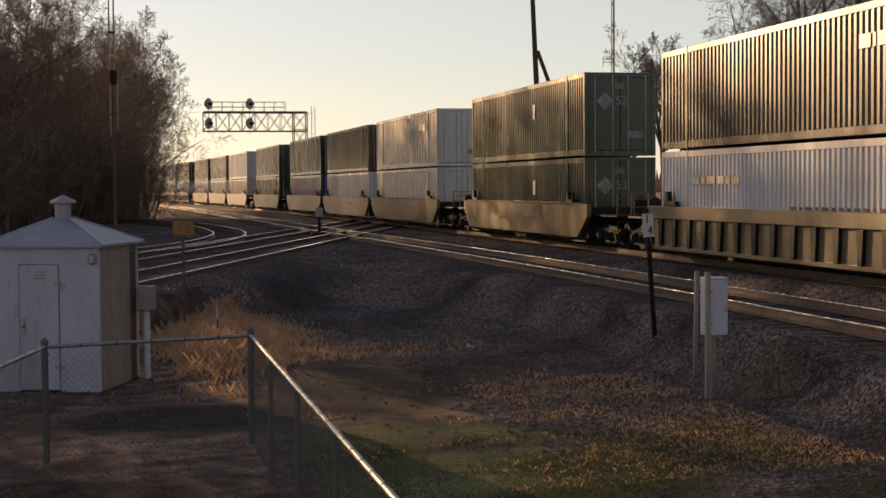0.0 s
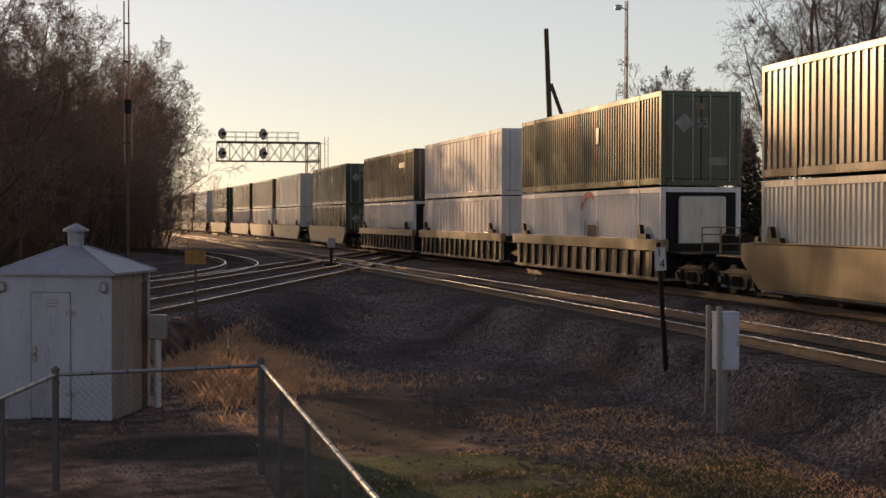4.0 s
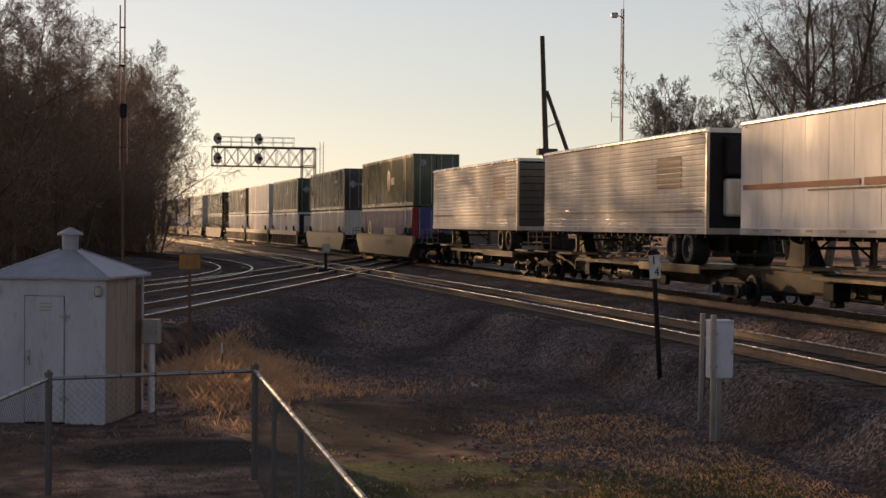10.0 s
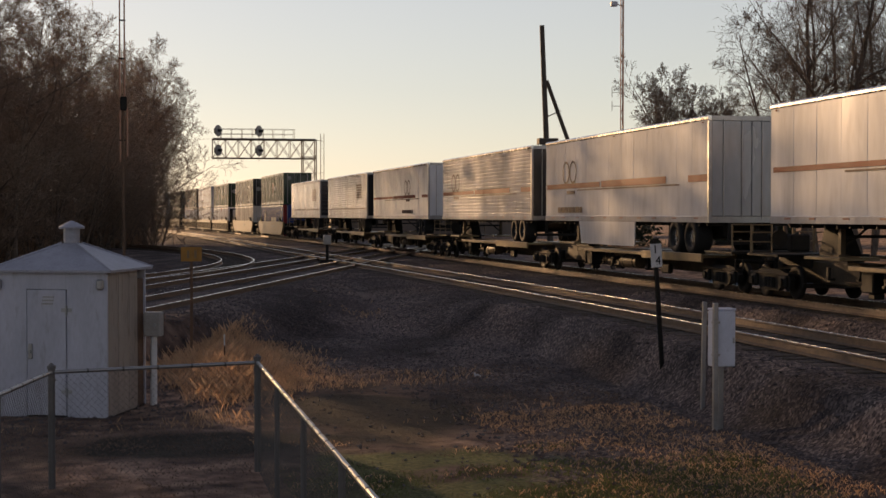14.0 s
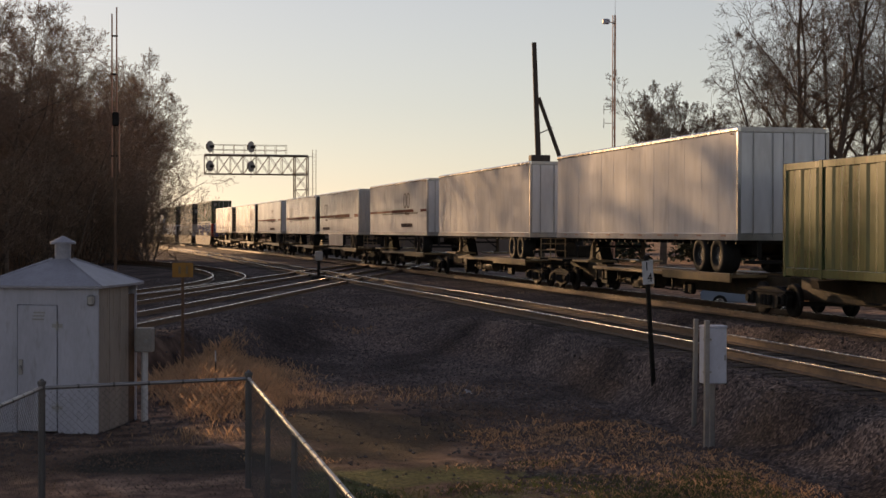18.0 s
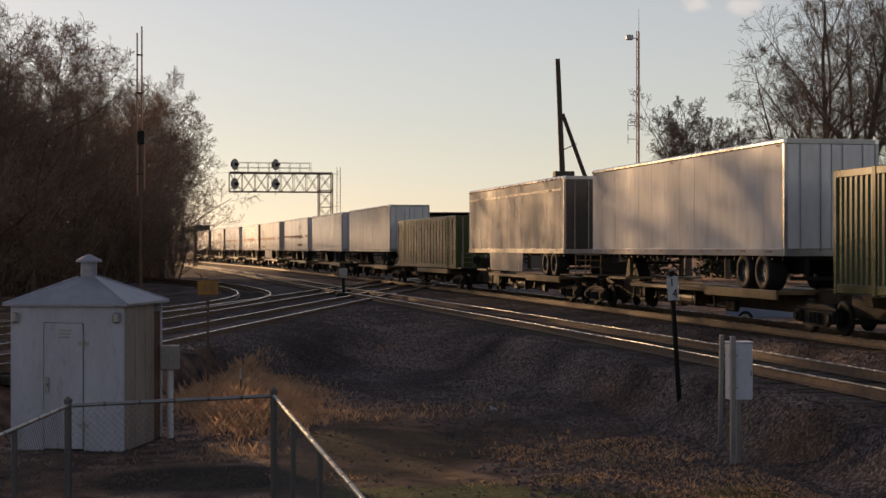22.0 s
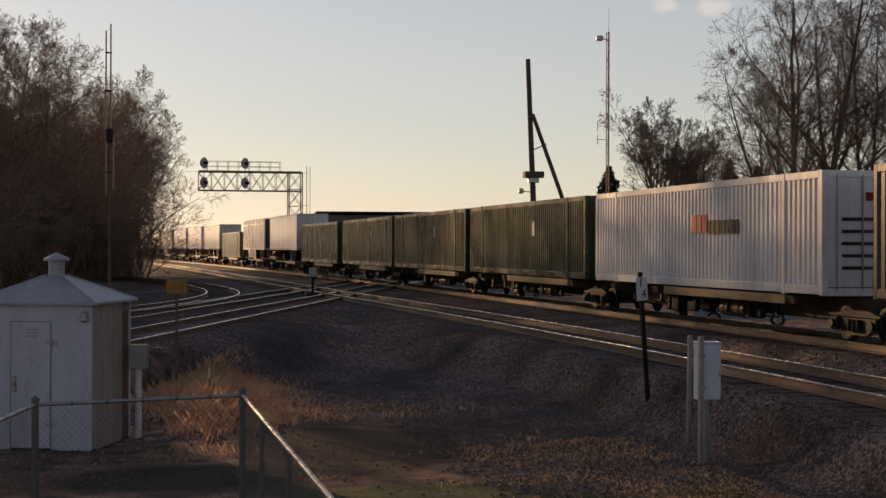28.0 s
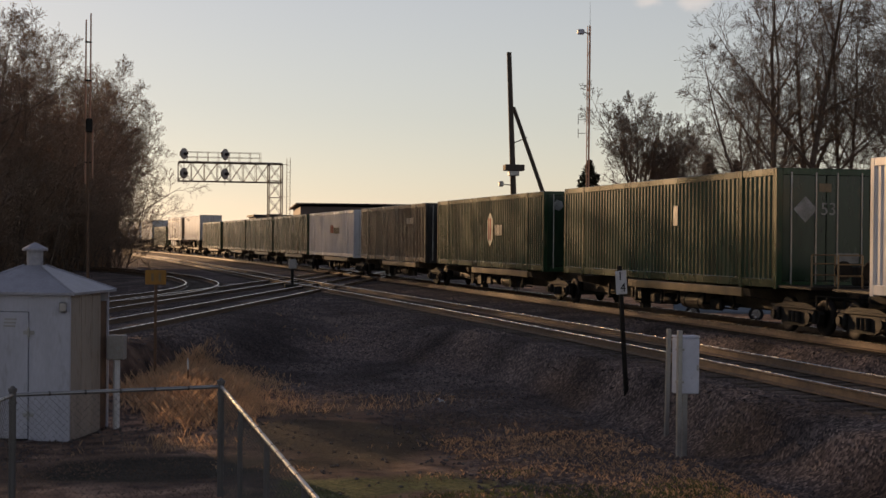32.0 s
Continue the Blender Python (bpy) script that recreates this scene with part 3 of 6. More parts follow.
def container(label, colour, ribs=62, end="doors", logo=None, group="freight containers", length=CL, height=CH, endmat=None):
    """A 53-foot box: two ribbed walls, roof, floor frame, posts, rails, doors with lock rods."""
    c = thing("freight_container", label, "container", group)
    m = M[colour]
    L, H, W = length, height, CW
    hx = W / 2
    key = (colour, ribs, L, H)
    depth = 0.03 if ribs > 30 else 0.026
    for f in (-1, 1):
        o = part("side_wall", shared(("wall", f) + key, lambda: finish(corrugated(L - 0.3, H - 0.42, ribs, depth, f * (hx - 0.012), f), "side_wall", m)), None, c)
        o.location = (0, 0, 0.24)
        part("top_rail", shared(("trail", f) + key, lambda: finish(box(B(), min(f * hx, f * (hx - 0.09)), max(f * hx, f * (hx - 0.09)), -L / 2 + 0.16, L / 2 - 0.16, H - 0.18, H - 0.005, 0.012), "top_rail", m)), None, c)
        part("bottom_rail", shared(("brail", f) + key, lambda: finish(box(B(), min(f * hx, f * (hx - 0.1)), max(f * hx, f * (hx - 0.1)), -L / 2 + 0.16, L / 2 - 0.16, 0.03, 0.24, 0.012), "bottom_rail", m)), None, c)
        for y in (-L / 2 + 0.08, L / 2 - 0.08):
            o = part("corner_post", shared(("post", f) + key, lambda: finish(box(B(), min(f * hx, f * (hx - 0.16)), max(f * hx, f * (hx - 0.16)), -0.08, 0.08, 0.0, H, 0.015), "corner_post", m)), None, c)
            o.location = (0, y, 0)
        for y in (-6.07, 6.07):
            o = part("lifting_post", shared(("lift", f) + key, lambda: finish(box(B(), min(f * (hx + 0.012), f * (hx - 0.12)), max(f * (hx + 0.012), f * (hx - 0.12)), -0.085, 0.085, 0.0, H + 0.004, 0.01), "lifting_post", m)), None, c)
            o.location = (0, y, 0)
    part("roof", shared(("roof",) + key, lambda: finish(box(B(), -hx + 0.09, hx - 0.09, -L / 2 + 0.02, L / 2 - 0.02, H - 0.06, H - 0.02), "roof", m)), None, c)
    part("floor_frame", shared(("floor",) + key, lambda: finish(box(B(), -hx + 0.1, hx - 0.1, -L / 2 + 0.02, L / 2 - 0.02, 0.05, 0.2), "floor_frame", M["iron"])), None, c)

    def front():
        bm = corrugated(W - 0.3, H - 0.3, 10, 0.04, 0, 1)
        bmesh.ops.transform(bm, matrix=pose(0, L / 2 - 0.03, 0.15, 0, 0, 90), verts=bm.verts)
        return finish(bm, "front_wall", m)

    part("front_wall", shared(("front",) + key, front), None, c)
    # green boxes get darker door paint in place of shade on their ends
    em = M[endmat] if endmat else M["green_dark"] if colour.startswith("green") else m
    y = -L / 2
    if end == "doors":
        for f in (-1, 1):
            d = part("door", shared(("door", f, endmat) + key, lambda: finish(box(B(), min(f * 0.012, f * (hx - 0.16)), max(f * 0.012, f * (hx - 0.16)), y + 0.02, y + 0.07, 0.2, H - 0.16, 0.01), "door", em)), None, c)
            for u in (0.28, 0.92):
                part("lock_rod", shared(("rod", f, u) + key, lambda: finish(tube(B(), (f * u, y + 0.0, 0.12), (f * u, y + 0.0, H - 0.1), 0.02, n=6), "lock_rod", M["steel"])), None, d)
    else:
        part("end_wall", shared(("endw", endmat) + key, lambda: finish(box(B(), -hx + 0.16, hx - 0.16, y + 0.03, y + 0.1, 0.1, H - 0.1), "end_wall", M["black"])), None, c, "black recessed end frame")
        part("cooling_unit", shared(("unit", endmat) + key, lambda: finish(box(B(), -0.75, 0.75, y - 0.2, y + 0.03, 0.6, H - 0.28, 0.06), "cooling_unit", M["cream"])), None, c, "pale cooling unit with rounded edges")
    part("header", shared(("head",) + key, lambda: finish(box(B(), -hx + 0.16, hx - 0.16, y + 0.0, y + 0.12, H - 0.155, H - 0.003), "header", m)), None, c)
    part("sill", shared(("sill",) + key, lambda: finish(box(B(), -hx + 0.16, hx - 0.16, y + 0.0, y + 0.12, 0.0, 0.18), "sill", m)), None, c)
    if logo:
        logo(c, L, H, W)
    return c


def plate(bm, y0, y1, z0, z1, x=-CW / 2 - 0.006):
    """A thin painted panel on the left wall."""
    return box(bm, x - 0.004, x + 0.004, y0, y1, z0, z1)


def ring(bm, y, z, r0, r1, x=-CW / 2 - 0.006, n=28, a0=0.0, a1=360.0):
    """A flat ring on the left wall."""
    k = max(4, int(n * (a1 - a0) / 360))
    rows = []
    for i in range(k + 1):
        a = radians(a0 + (a1 - a0) * i / k)
        rows.append([bm.verts.new((x, y + math.cos(a) * r, z + math.sin(a) * r)) for r in (r0, r1)])
    for p, q in zip(rows, rows[1:]):
        bm.faces.new((p[0], q[0], q[1], p[1]))
    return bm


def bars(bm, y, z, widths, height, gap=0.12, x=-CW / 2 - 0.006):
    """A row of plain upright bars; the row reads from +y to -y."""
    for w in widths:
        plate(bm, y - w, y, z, z + height, x)
        y -= w + gap
    return bm


def hexagon(bm, y, z, w, h, x=-CW / 2 - 0.006):
    pts = [(0, h), (w, h * 0.55), (w, -h * 0.55), (0, -h), (-w, -h * 0.55), (-w, h * 0.55)]
    a = [bm.verts.new((x - 0.004, y + p, z + q)) for p, q in pts]
    bm.faces.new(a)
    return bm


def end_marks(c, L, H, text53=True, diamond=False, panel=True):
    y = -L / 2 + 0.012
    if text53:
        letters("53", 0.42, M["logo_white"], c, pose(0.05, y, H * 0.66, 90, 0, 0))
    if diamond:
        bm = B()
        box(bm, -0.22, 0.22, -0.004, 0.004, -0.22, 0.22)
        bmesh.ops.transform(bm, matrix=pose(-0.55, y, H * 0.66, 0, 45, 0), verts=bm.verts)
        part("end_logo", bm, M["logo_white"], c, "white diamond")
    if panel:
        part("placard", box(B(), 0.25, 0.85, y - 0.004, y + 0.004, 0.62, 0.86), M["logo_white"], c, "pale placard")


def logo_green(c, L, H, W):
    part("side_logo", plate(B(), -2.0, -1.7, 1.55, 2.1), M["logo_white"], c, "small pale emblem")
    part("end_label", box(B(), -0.2, 0.12, -L / 2 + 0.008, -L / 2 + 0.016, H - 0.56, H - 0.36), M["spine"], c, "dull yellow end label")
    end_marks(c, L, H, True, True)


def logo_hex(c, L, H, W):
    bm = hexagon(B(), -1.0, 1.55, 0.4, 0.7)
    bars(bm, -1.7, 1.3, [0.16, 0.06, 0.2, 0.06, 0.2], 0.42, 0.08)
    o = part("side_logo", bm, M["logo_white"], c, "white hexagon emblem with short bars")
    part("logo_stripe", bars(B(), -0.75, 1.1, [0.14, 0.14], 0.9, 0.12, -CW / 2 - 0.014), M["red"], o)
    bm = B()
    tube(bm, (-0.75, -L / 2 + 0.012, H - 0.5), (-0.75, -L / 2 - 0.002, H - 0.5), 0.2, n=6)
    part("end_logo", bm, M["logo_white"], c, "white hexagon")
    end_marks(c, L, H, False, False)


def logo_small(c, L, H, W):
    part("side_logo", bars(B(), -4.0, 1.9, [0.5, 0.12, 0.7], 0.3, 0.1), M["logo_white"], c, "short faded white lettering bars")
    end_marks(c, L, H, False, False)


def logo_arrow(c, L, H, W):
    bm = B()
    y = -L / 2 + 0.01
    box(bm, -0.2, 0.2, -0.004, 0.004, -0.2, 0.2)
    bmesh.ops.transform(bm, matrix=pose(-0.7, y, H * 0.62, 0, 45, 0), verts=bm.verts)
    box(bm, -0.45, 0.6, y - 0.004, y + 0.004, H * 0.6, H * 0.64)
    part("end_logo", bm, M["logo_white"], c, "white diamond and line")
    part("side_logo", bars(B(), -4.0, 1.9, [0.4, 0.12, 0.3], 0.24, 0.1), M["logo_white"], c)


def logo_red_words(c, L, H, W):
    part("side_lettering", bars(B(), -0.6, 0.75, [0.3, 0.12, 0.32, 0.12, 0.3, 0.12, 0.2, 0.12, 0.22, 0.2, 0.12, 0.2], 0.6, 0.2), M["gold"], c, "dull red-brown bars in place of a name")
    part("side_lettering", bars(B(), 5.6, 1.9, [0.5, 0.3, 0.6, 0.5, 0.3, 0.5], 0.22, 0.1), M["logo_white"], c)


def logo_ring(c, L, H, W):
    bm = ring(B(), -1.2, 1.45, 0.72, 0.8, a0=150, a1=390)
    bars(bm, -0.75, 1.25, [0.16, 0.2, 0.2, 0.1, 0.14], 0.42, 0.05)
    part("side_logo", bm, M["gold"], c, "brown ring emblem")
    part("logo_arc", ring(B(), -0.9, 1.7, 0.95, 1.15, a0=30, a1=120), M["red"], c, "faded red arc")


def logo_blue(c, L, H, W):
    part("side_lettering", bars(B(), 0.4, 0.95, [0.5, 0.35, 0.35, 0.3, 0.3, 0.35, 0.3, 0.4], 0.75, 0.1), M["logo_white"], c, "white bars in place of a name")
    part("side_marks", bars(B(), -6.5, 1.3, [0.3], 0.35), M["logo_white"], c)
    part("side_logo", ring(B(), 5.2, 1.6, 0.2, 0.55), M["logo_white"], c)
    for f in (-1, 1):
        part("red_band", box(B(), min(f * (CW / 2 + 0.006), f * (CW / 2 - 0.3)), max(f * (CW / 2 + 0.006), f * (CW / 2 - 0.3)), -L / 2 - 0.006, -L / 2 + 0.3, 0.02, H - 0.02), M["red"], c, "red corner band")
    letters("53", 0.5, M["logo_white"], c, pose(0.3, -L / 2 + 0.0, H * 0.62, 90, 0, 0))
    part("placard", box(B(), -0.1, 0.55, -L / 2 + 0.004, -L / 2 + 0.012, 0.75, 1.1), M["logo_white"], c)


def logo_white_red(c, L, H, W):
    part("side_lettering", bars(B(), -0.3, 1.5, [0.32, 0.32, 0.32], 0.5, 0.06), M["red"], c, "red bars in place of a name")
    part("side_lettering", bars(B(), -1.5, 1.46, [0.1, 0.22, 0.24, 0.06, 0.2, 0.14, 0.06, 0.2, 0.2], 0.38, 0.07), M["black"], c, "dark bars in place of a name")
    bm = B()
    y = -L / 2 + 0.01
    for k in range(5):
        box(bm, -0.8, 0.85, y - 0.004, y + 0.004, 0.6 + 0.28 * k, 0.68 + 0.28 * k)
    part("end_lettering", bm, M["grey_dark"], c)
    part("end_lettering", box(B(), -0.2, 0.9, y - 0.004, y + 0.004, H - 0.7, H - 0.5), M["red"], c)


# ---------------------------------------------------------------- trailers
TH, TZ = 2.98, 1.89


def fluted(length, height, flutes, depth, x, facing):
    bm = B()
    pitch = height / flutes
    zs = []
    for k in range(flutes):
        z = k * pitch
        zs += [(z, 0.0), (z + pitch * 0.6, 0.0), (z + pitch * 0.72, -depth), (z + pitch * 0.88, -depth)]
    zs.append((height, 0.0))
    a = [bm.verts.new((x + facing * d, -length / 2, z)) for z, d in zs]
    b = [bm.verts.new((x + facing * d, length / 2, z)) for z, d in zs]
    for k in range(len(zs) - 1):
        q = (a[k], b[k], b[k + 1], a[k + 1])
        bm.faces.new(q if facing > 0 else q[::-1])
    return bm


def seamed(length, height, sheets, x, facing):
    """A smooth sheet wall: panels a few millimetres proud of one another, slightly uneven."""
    bm = B()
    r = random.Random(int(length * 100) + sheets)
    pitch = length / sheets
    ys = [(-length / 2, 0.0)]
    for k in range(sheets):
        y0, y1 = -length / 2 + k * pitch, -length / 2 + (k + 1) * pitch
        ys += [(y0 + pitch * 0.5, r.uniform(-0.004, 0.008)), (y1 - 0.04, 0.0), (y1 - 0.03, 0.004), (y1 - 0.008, 0.004), (y1, 0.0)]
    levels = [0.0, height * 0.5, height]
    grid = [[bm.verts.new((x + facing * (d + (r.uniform(-0.003, 0.004) if 0 < z < height else 0)), y, z)) for y, d in ys] for z in levels]
    for lo, hi in zip(grid, grid[1:]):
        for k in range(len(ys) - 1):
            q = (lo[k], lo[k + 1], hi[k + 1], hi[k])
            bm.faces.new(q if facing > 0 else q[::-1])
    return bm


def wheel_mesh(r, w, name, n=20):
    bm = B()
    prof = [(0.0, -w * 0.18), (r * 0.55, -w * 0.18), (r * 0.6, -w * 0.5), (r * 0.92, -w * 0.5), (r, -w * 0.36), (r, w * 0.36), (r * 0.92, w * 0.5), (r * 0.6, w * 0.5), (r * 0.55, w * 0.18), (0.0, w * 0.18)]
    rows = []
    for k in range(n):
        a = 2 * math.pi * k / n
        rows.append([bm.verts.new((x, rr * math.cos(a), rr * math.sin(a))) for rr, x in prof])
    for k in range(n):
        p, q = rows[k], rows[(k + 1) % n]
        for i in range(len(prof) - 1):
            bm.faces.new((p[i], p[i + 1], q[i + 1], q[i]))
    bmesh.ops.remove_doubles(bm, verts=bm.verts, dist=1e-5)
    return bm


def semi_trailer(label, wall="smooth", paint="trailer", stripe=None, logo=None, skirt=False, end="doors", rail="alu", endmat=None):
    """A road trailer without its tractor: box, doors, landing gear and tandem axles. Origin on the rail below its middle."""
    c = thing("semi_trailer", label, "trailer", "piggyback trailers")
    L, H, W = CL, TH, 2.58
    hx = W / 2
    m = M[paint]
    for f in (-1, 1):
        if wall == "fluted":
            me = shared(("twall", f, wall, paint), lambda: finish(fluted(L - 0.1, H - 0.3, 18, 0.018, f * (hx - 0.004), f), "side_wall", m))
        else:
            me = shared(("twall", f, wall, paint), lambda: finish(seamed(L - 0.1, H - 0.3, 13, f * (hx - 0.012), f), "side_wall", m))
        part("side_wall", me, None, c).location = (0, 0, TZ + 0.18)
        part("top_rail", shared(("ttop", f, rail), lambda: finish(prism(B(), [(f * hx, TZ + H - 0.13), (f * (hx + 0.012), TZ + H - 0.1), (f * (hx + 0.012), TZ + H - 0.045), (f * (hx - 0.035), TZ + H), (f * (hx - 0.1), TZ + H), (f * (hx - 0.1), TZ + H - 0.13)], -L / 2, L / 2, 1), "top_rail", M[rail])), None, c, "bright aluminium top rail" if rail == "alu" else "")
        part("bottom_rail", shared(("tbot", f, paint), lambda: finish(box(B(), min(f * (hx + 0.01), f * (hx - 0.05)), max(f * (hx + 0.01), f * (hx - 0.05)), -L / 2 + 0.02, L / 2 - 0.02, TZ, TZ + 0.185, 0.01), "bottom_rail", M["steel" if paint == "trailer_grey" else "trailer_alu"])), None, c)
    part("roof", shared(("troof", paint), lambda: finish(box(B(), -hx + 0.09, hx - 0.09, -L / 2 + 0.02, L / 2 - 0.02, TZ + H - 0.04, TZ + H - 0.01), "roof", m)), None, c)
    part("floor", shared(("tfloor",), lambda: finish(box(B(), -hx + 0.05, hx - 0.05, -L / 2 + 0.03, L / 2 - 0.03, TZ + 0.02, TZ + 0.16), "floor", M["iron"])), None, c)
    part("front_wall", shared(("tfront", paint), lambda: finish(box(B(), -hx + 0.02, hx - 0.02, L / 2 - 0.05, L / 2 + 0.02, TZ + 0.05, TZ + H - 0.02, 0.05), "front_wall", m)), None, c)
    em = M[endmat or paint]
    y = -L / 2
    fr = B()
    for a in (-1, 1):
        box(fr, min(a * hx, a * (hx - 0.09)), max(a * hx, a * (hx - 0.09)), y - 0.02, y + 0.08, TZ, TZ + H - 0.14)
    box(fr, -hx + 0.095, hx - 0.095, y - 0.02, y + 0.08, TZ + H - 0.14, TZ + H - 0.012)
    box(fr, -hx + 0.095, hx - 0.095, y - 0.02, y + 0.08, TZ, TZ + 0.17)
    part("door_frame", fr, M["steel"], c)
    if end == "doors":
        for f in (-1, 1):
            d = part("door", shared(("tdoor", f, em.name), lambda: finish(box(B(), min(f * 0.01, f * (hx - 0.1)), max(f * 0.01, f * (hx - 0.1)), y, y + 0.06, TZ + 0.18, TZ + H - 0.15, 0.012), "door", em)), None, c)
            for u in (0.3, 0.85):
                part("lock_rod", shared(("trod", f, u), lambda: finish(tube(B(), (f * u, y - 0.025, TZ + 0.1), (f * u, y - 0.025, TZ + H - 0.1), 0.018, n=6), "lock_rod", M["steel"])), None, d)
    elif end == "rollup":
        bm = B()
        for k in range(9):
            z = TZ + 0.19 + k * 0.29
            box(bm, -hx + 0.1, hx - 0.1, y + 0.02, y + 0.06, z, z + 0.275, 0.01)
        part("rollup_door", bm, M["grey_dark"], c, "dark slatted roll-up door")
    else:
        part("end_wall", box(B(), -hx + 0.1, hx - 0.1, y + 0.02, y + 0.08, TZ + 0.18, TZ + H - 0.15), M["black"], c, "dark nose wall")
        part("cooling_unit", box(B(), -0.8, 0.8, y - 0.35, y + 0.02, TZ + 0.5, TZ + H * 0.52, 0.07), M["cream"], c, "pale cooling unit")
        part("grille", box(B(), -0.8, 0.8, y - 0.33, y + 0.02, TZ + H * 0.55, TZ + H - 0.25, 0.05), M["black"], c, "black grille")
    # running gear
    for yy in (-5.4, -6.65):
        ax = part("axle", shared(("axle", yy), lambda: finish(tube(B(), (-1.1, yy, 1.48), (1.1, yy, 1.48), 0.065, n=8), "axle", M["iron"])), None, c)
        for f in (-1, 1):
            w = part("wheel", shared(("tyre",), lambda: finish(wheel_mesh(0.5, 0.5, "tyre"), "wheel", M["tyre"], True)), None, ax, "black tyre on a pale rim")
            w.location = (f * 1.0, yy, 1.48)
            h = part("rim", shared(("rim",), lambda: finish(tube(B(), (-0.17, 0, 0), (0.17, 0, 0), 0.27, n=14), "rim", M["alu"])), None, c)
            h.location = (f * 1.0, yy, 1.48)
    part("suspension", shared(("susp",), lambda: finish(box(box(B(), -0.55, -0.42, -7.4, -4.6, 1.5, 1.9), 0.42, 0.55, -7.4, -4.6, 1.5, 1.9), "suspension", M["iron"])), None, c)
    for f in (-0.9, 0.9):
        part("landing_leg", shared(("leg", f), lambda: finish(box(box(B(), f - 0.06, f + 0.06, 4.9, 5.05, 1.18, 1.9), f - 0.14, f + 0.14, 4.83, 5.12, 1.14, 1.18), "landing_leg", M["beam"])), None, c)
    bm = B()
    tube(bm, (-0.9, 4.97, 1.6), (0.9, 4.97, 1.6), 0.04, n=6)
    tube(bm, (-0.9, 4.97, 1.3), (-0.2, 4.97, 1.85), 0.03, n=6)
    tube(bm, (0.9, 4.97, 1.3), (0.2, 4.97, 1.85), 0.03, n=6)
    part("leg_brace", bm, M["iron"], c)
    if skirt:
        bm = prism(B(), [(-2.05, TZ), (-2.0, TZ - 0.78), (3.55, TZ - 0.78), (3.8, TZ)], -hx - 0.004, -hx + 0.03, 0)
        part("side_skirt", bm, M[paint], c, "pale aerodynamic side skirt")
    if stripe:
        z = TZ + stripe[1]
        for a, b, lo, hi in ((0.1, 1.5, 0.0, 0.9), (3.3, 9.4, 0.0, 1.0), (9.6, L - 0.2, 0.1, 0.9)) if stripe[0] == "orange" else ((0.3, L - 0.3, 0, 1),):
            part("stripe", plate(B(), -L / 2 + a, -L / 2 + b, z + lo * stripe[2], z + hi * stripe[2], -hx - 0.004), M[stripe[0]], c, "coloured side stripe")
        if stripe[0] == "orange":
            part("stripe_line", plate(B(), -L / 2 + 2.2, L / 2 - 4.0, z - 0.075, z - 0.03, -hx - 0.004), M["gold"], c, "thin brown line")
    dash = shared(("dash",), lambda: finish(plate(B(), -0.16, 0.16, TZ + 0.1, TZ + 0.145, -hx - 0.016), "reflector", M["reflector"]))
    for k in range(10):
        part("reflector", dash, None, c).location = (0, -7.2 + k * 1.58 + (k % 3) * 0.12, 0)
    lamp = shared(("marker",), lambda: finish(box(B(), -hx - 0.03, -hx - 0.008, -0.04, 0.04, TZ + H - 0.2, TZ + H - 0.16, 0.006), "marker_lamp", M["orange"]))
    for yy in (-7.7, 0.0, 7.7):
        part("marker_lamp", lamp, None, c).location = (0, yy, 0)
    part("bumper", shared(("bump",), lambda: finish(box(box(box(B(), -1.1, 1.1, -L / 2 - 0.02, -L / 2 + 0.08, TZ - 0.62, TZ - 0.52, 0.01), -0.7, -0.6, -L / 2, -L / 2 + 0.07, TZ - 0.515, TZ), 0.6, 0.7, -L / 2, -L / 2 + 0.07, TZ - 0.515, TZ), "bumper", M["iron"])), None, c, "rear underrun bar")
    rib = shared(("xm",), lambda: finish(box(B(), -1.2, 1.2, 0, 0.06, TZ - 0.1, TZ + 0.015), "cross_member", M["iron"]))
    for k in range(25):
        part("cross_member", rib, None, c).location = (0, -7.8 + k * 0.62, 0)
    if logo:
        logo(c, L, H, W)
    return c


def tlogo(y0, z0, small=True, colour="gold"):
    def make(c, L, H, W):
        x = -W / 2 - 0.01
        z = TZ + z0
        bm = ring(B(), y0, z, 0.34, 0.42, x)
        ring(bm, y0 - 0.85, z, 0.34, 0.42, x)
        plate(bm, y0 - 1.1, y0 - 0.1, z - 0.78, z - 0.66, x)
        part("side_logo", bm, M[colour], c, "two brown rings over a bar")
        if small:
            part("side_lettering", bars(B(), y0 + 1.0, z - 1.45, [0.3, 0.5, 0.35, 0.4, 0.3, 0.45, 0.3], 0.2, 0.06, x), M["gold"], c, "small brown lettering bars")
    return make


def tsquare(c, L, H, W):
    x = -W / 2 - 0.008
    for k in range(6):
        part("panel_bar", plate(B(), -6.2, -4.2, TZ + 1.35 + k * 0.16, TZ + 1.44 + k * 0.16, x), M["gold"], c, "faded brown bar")


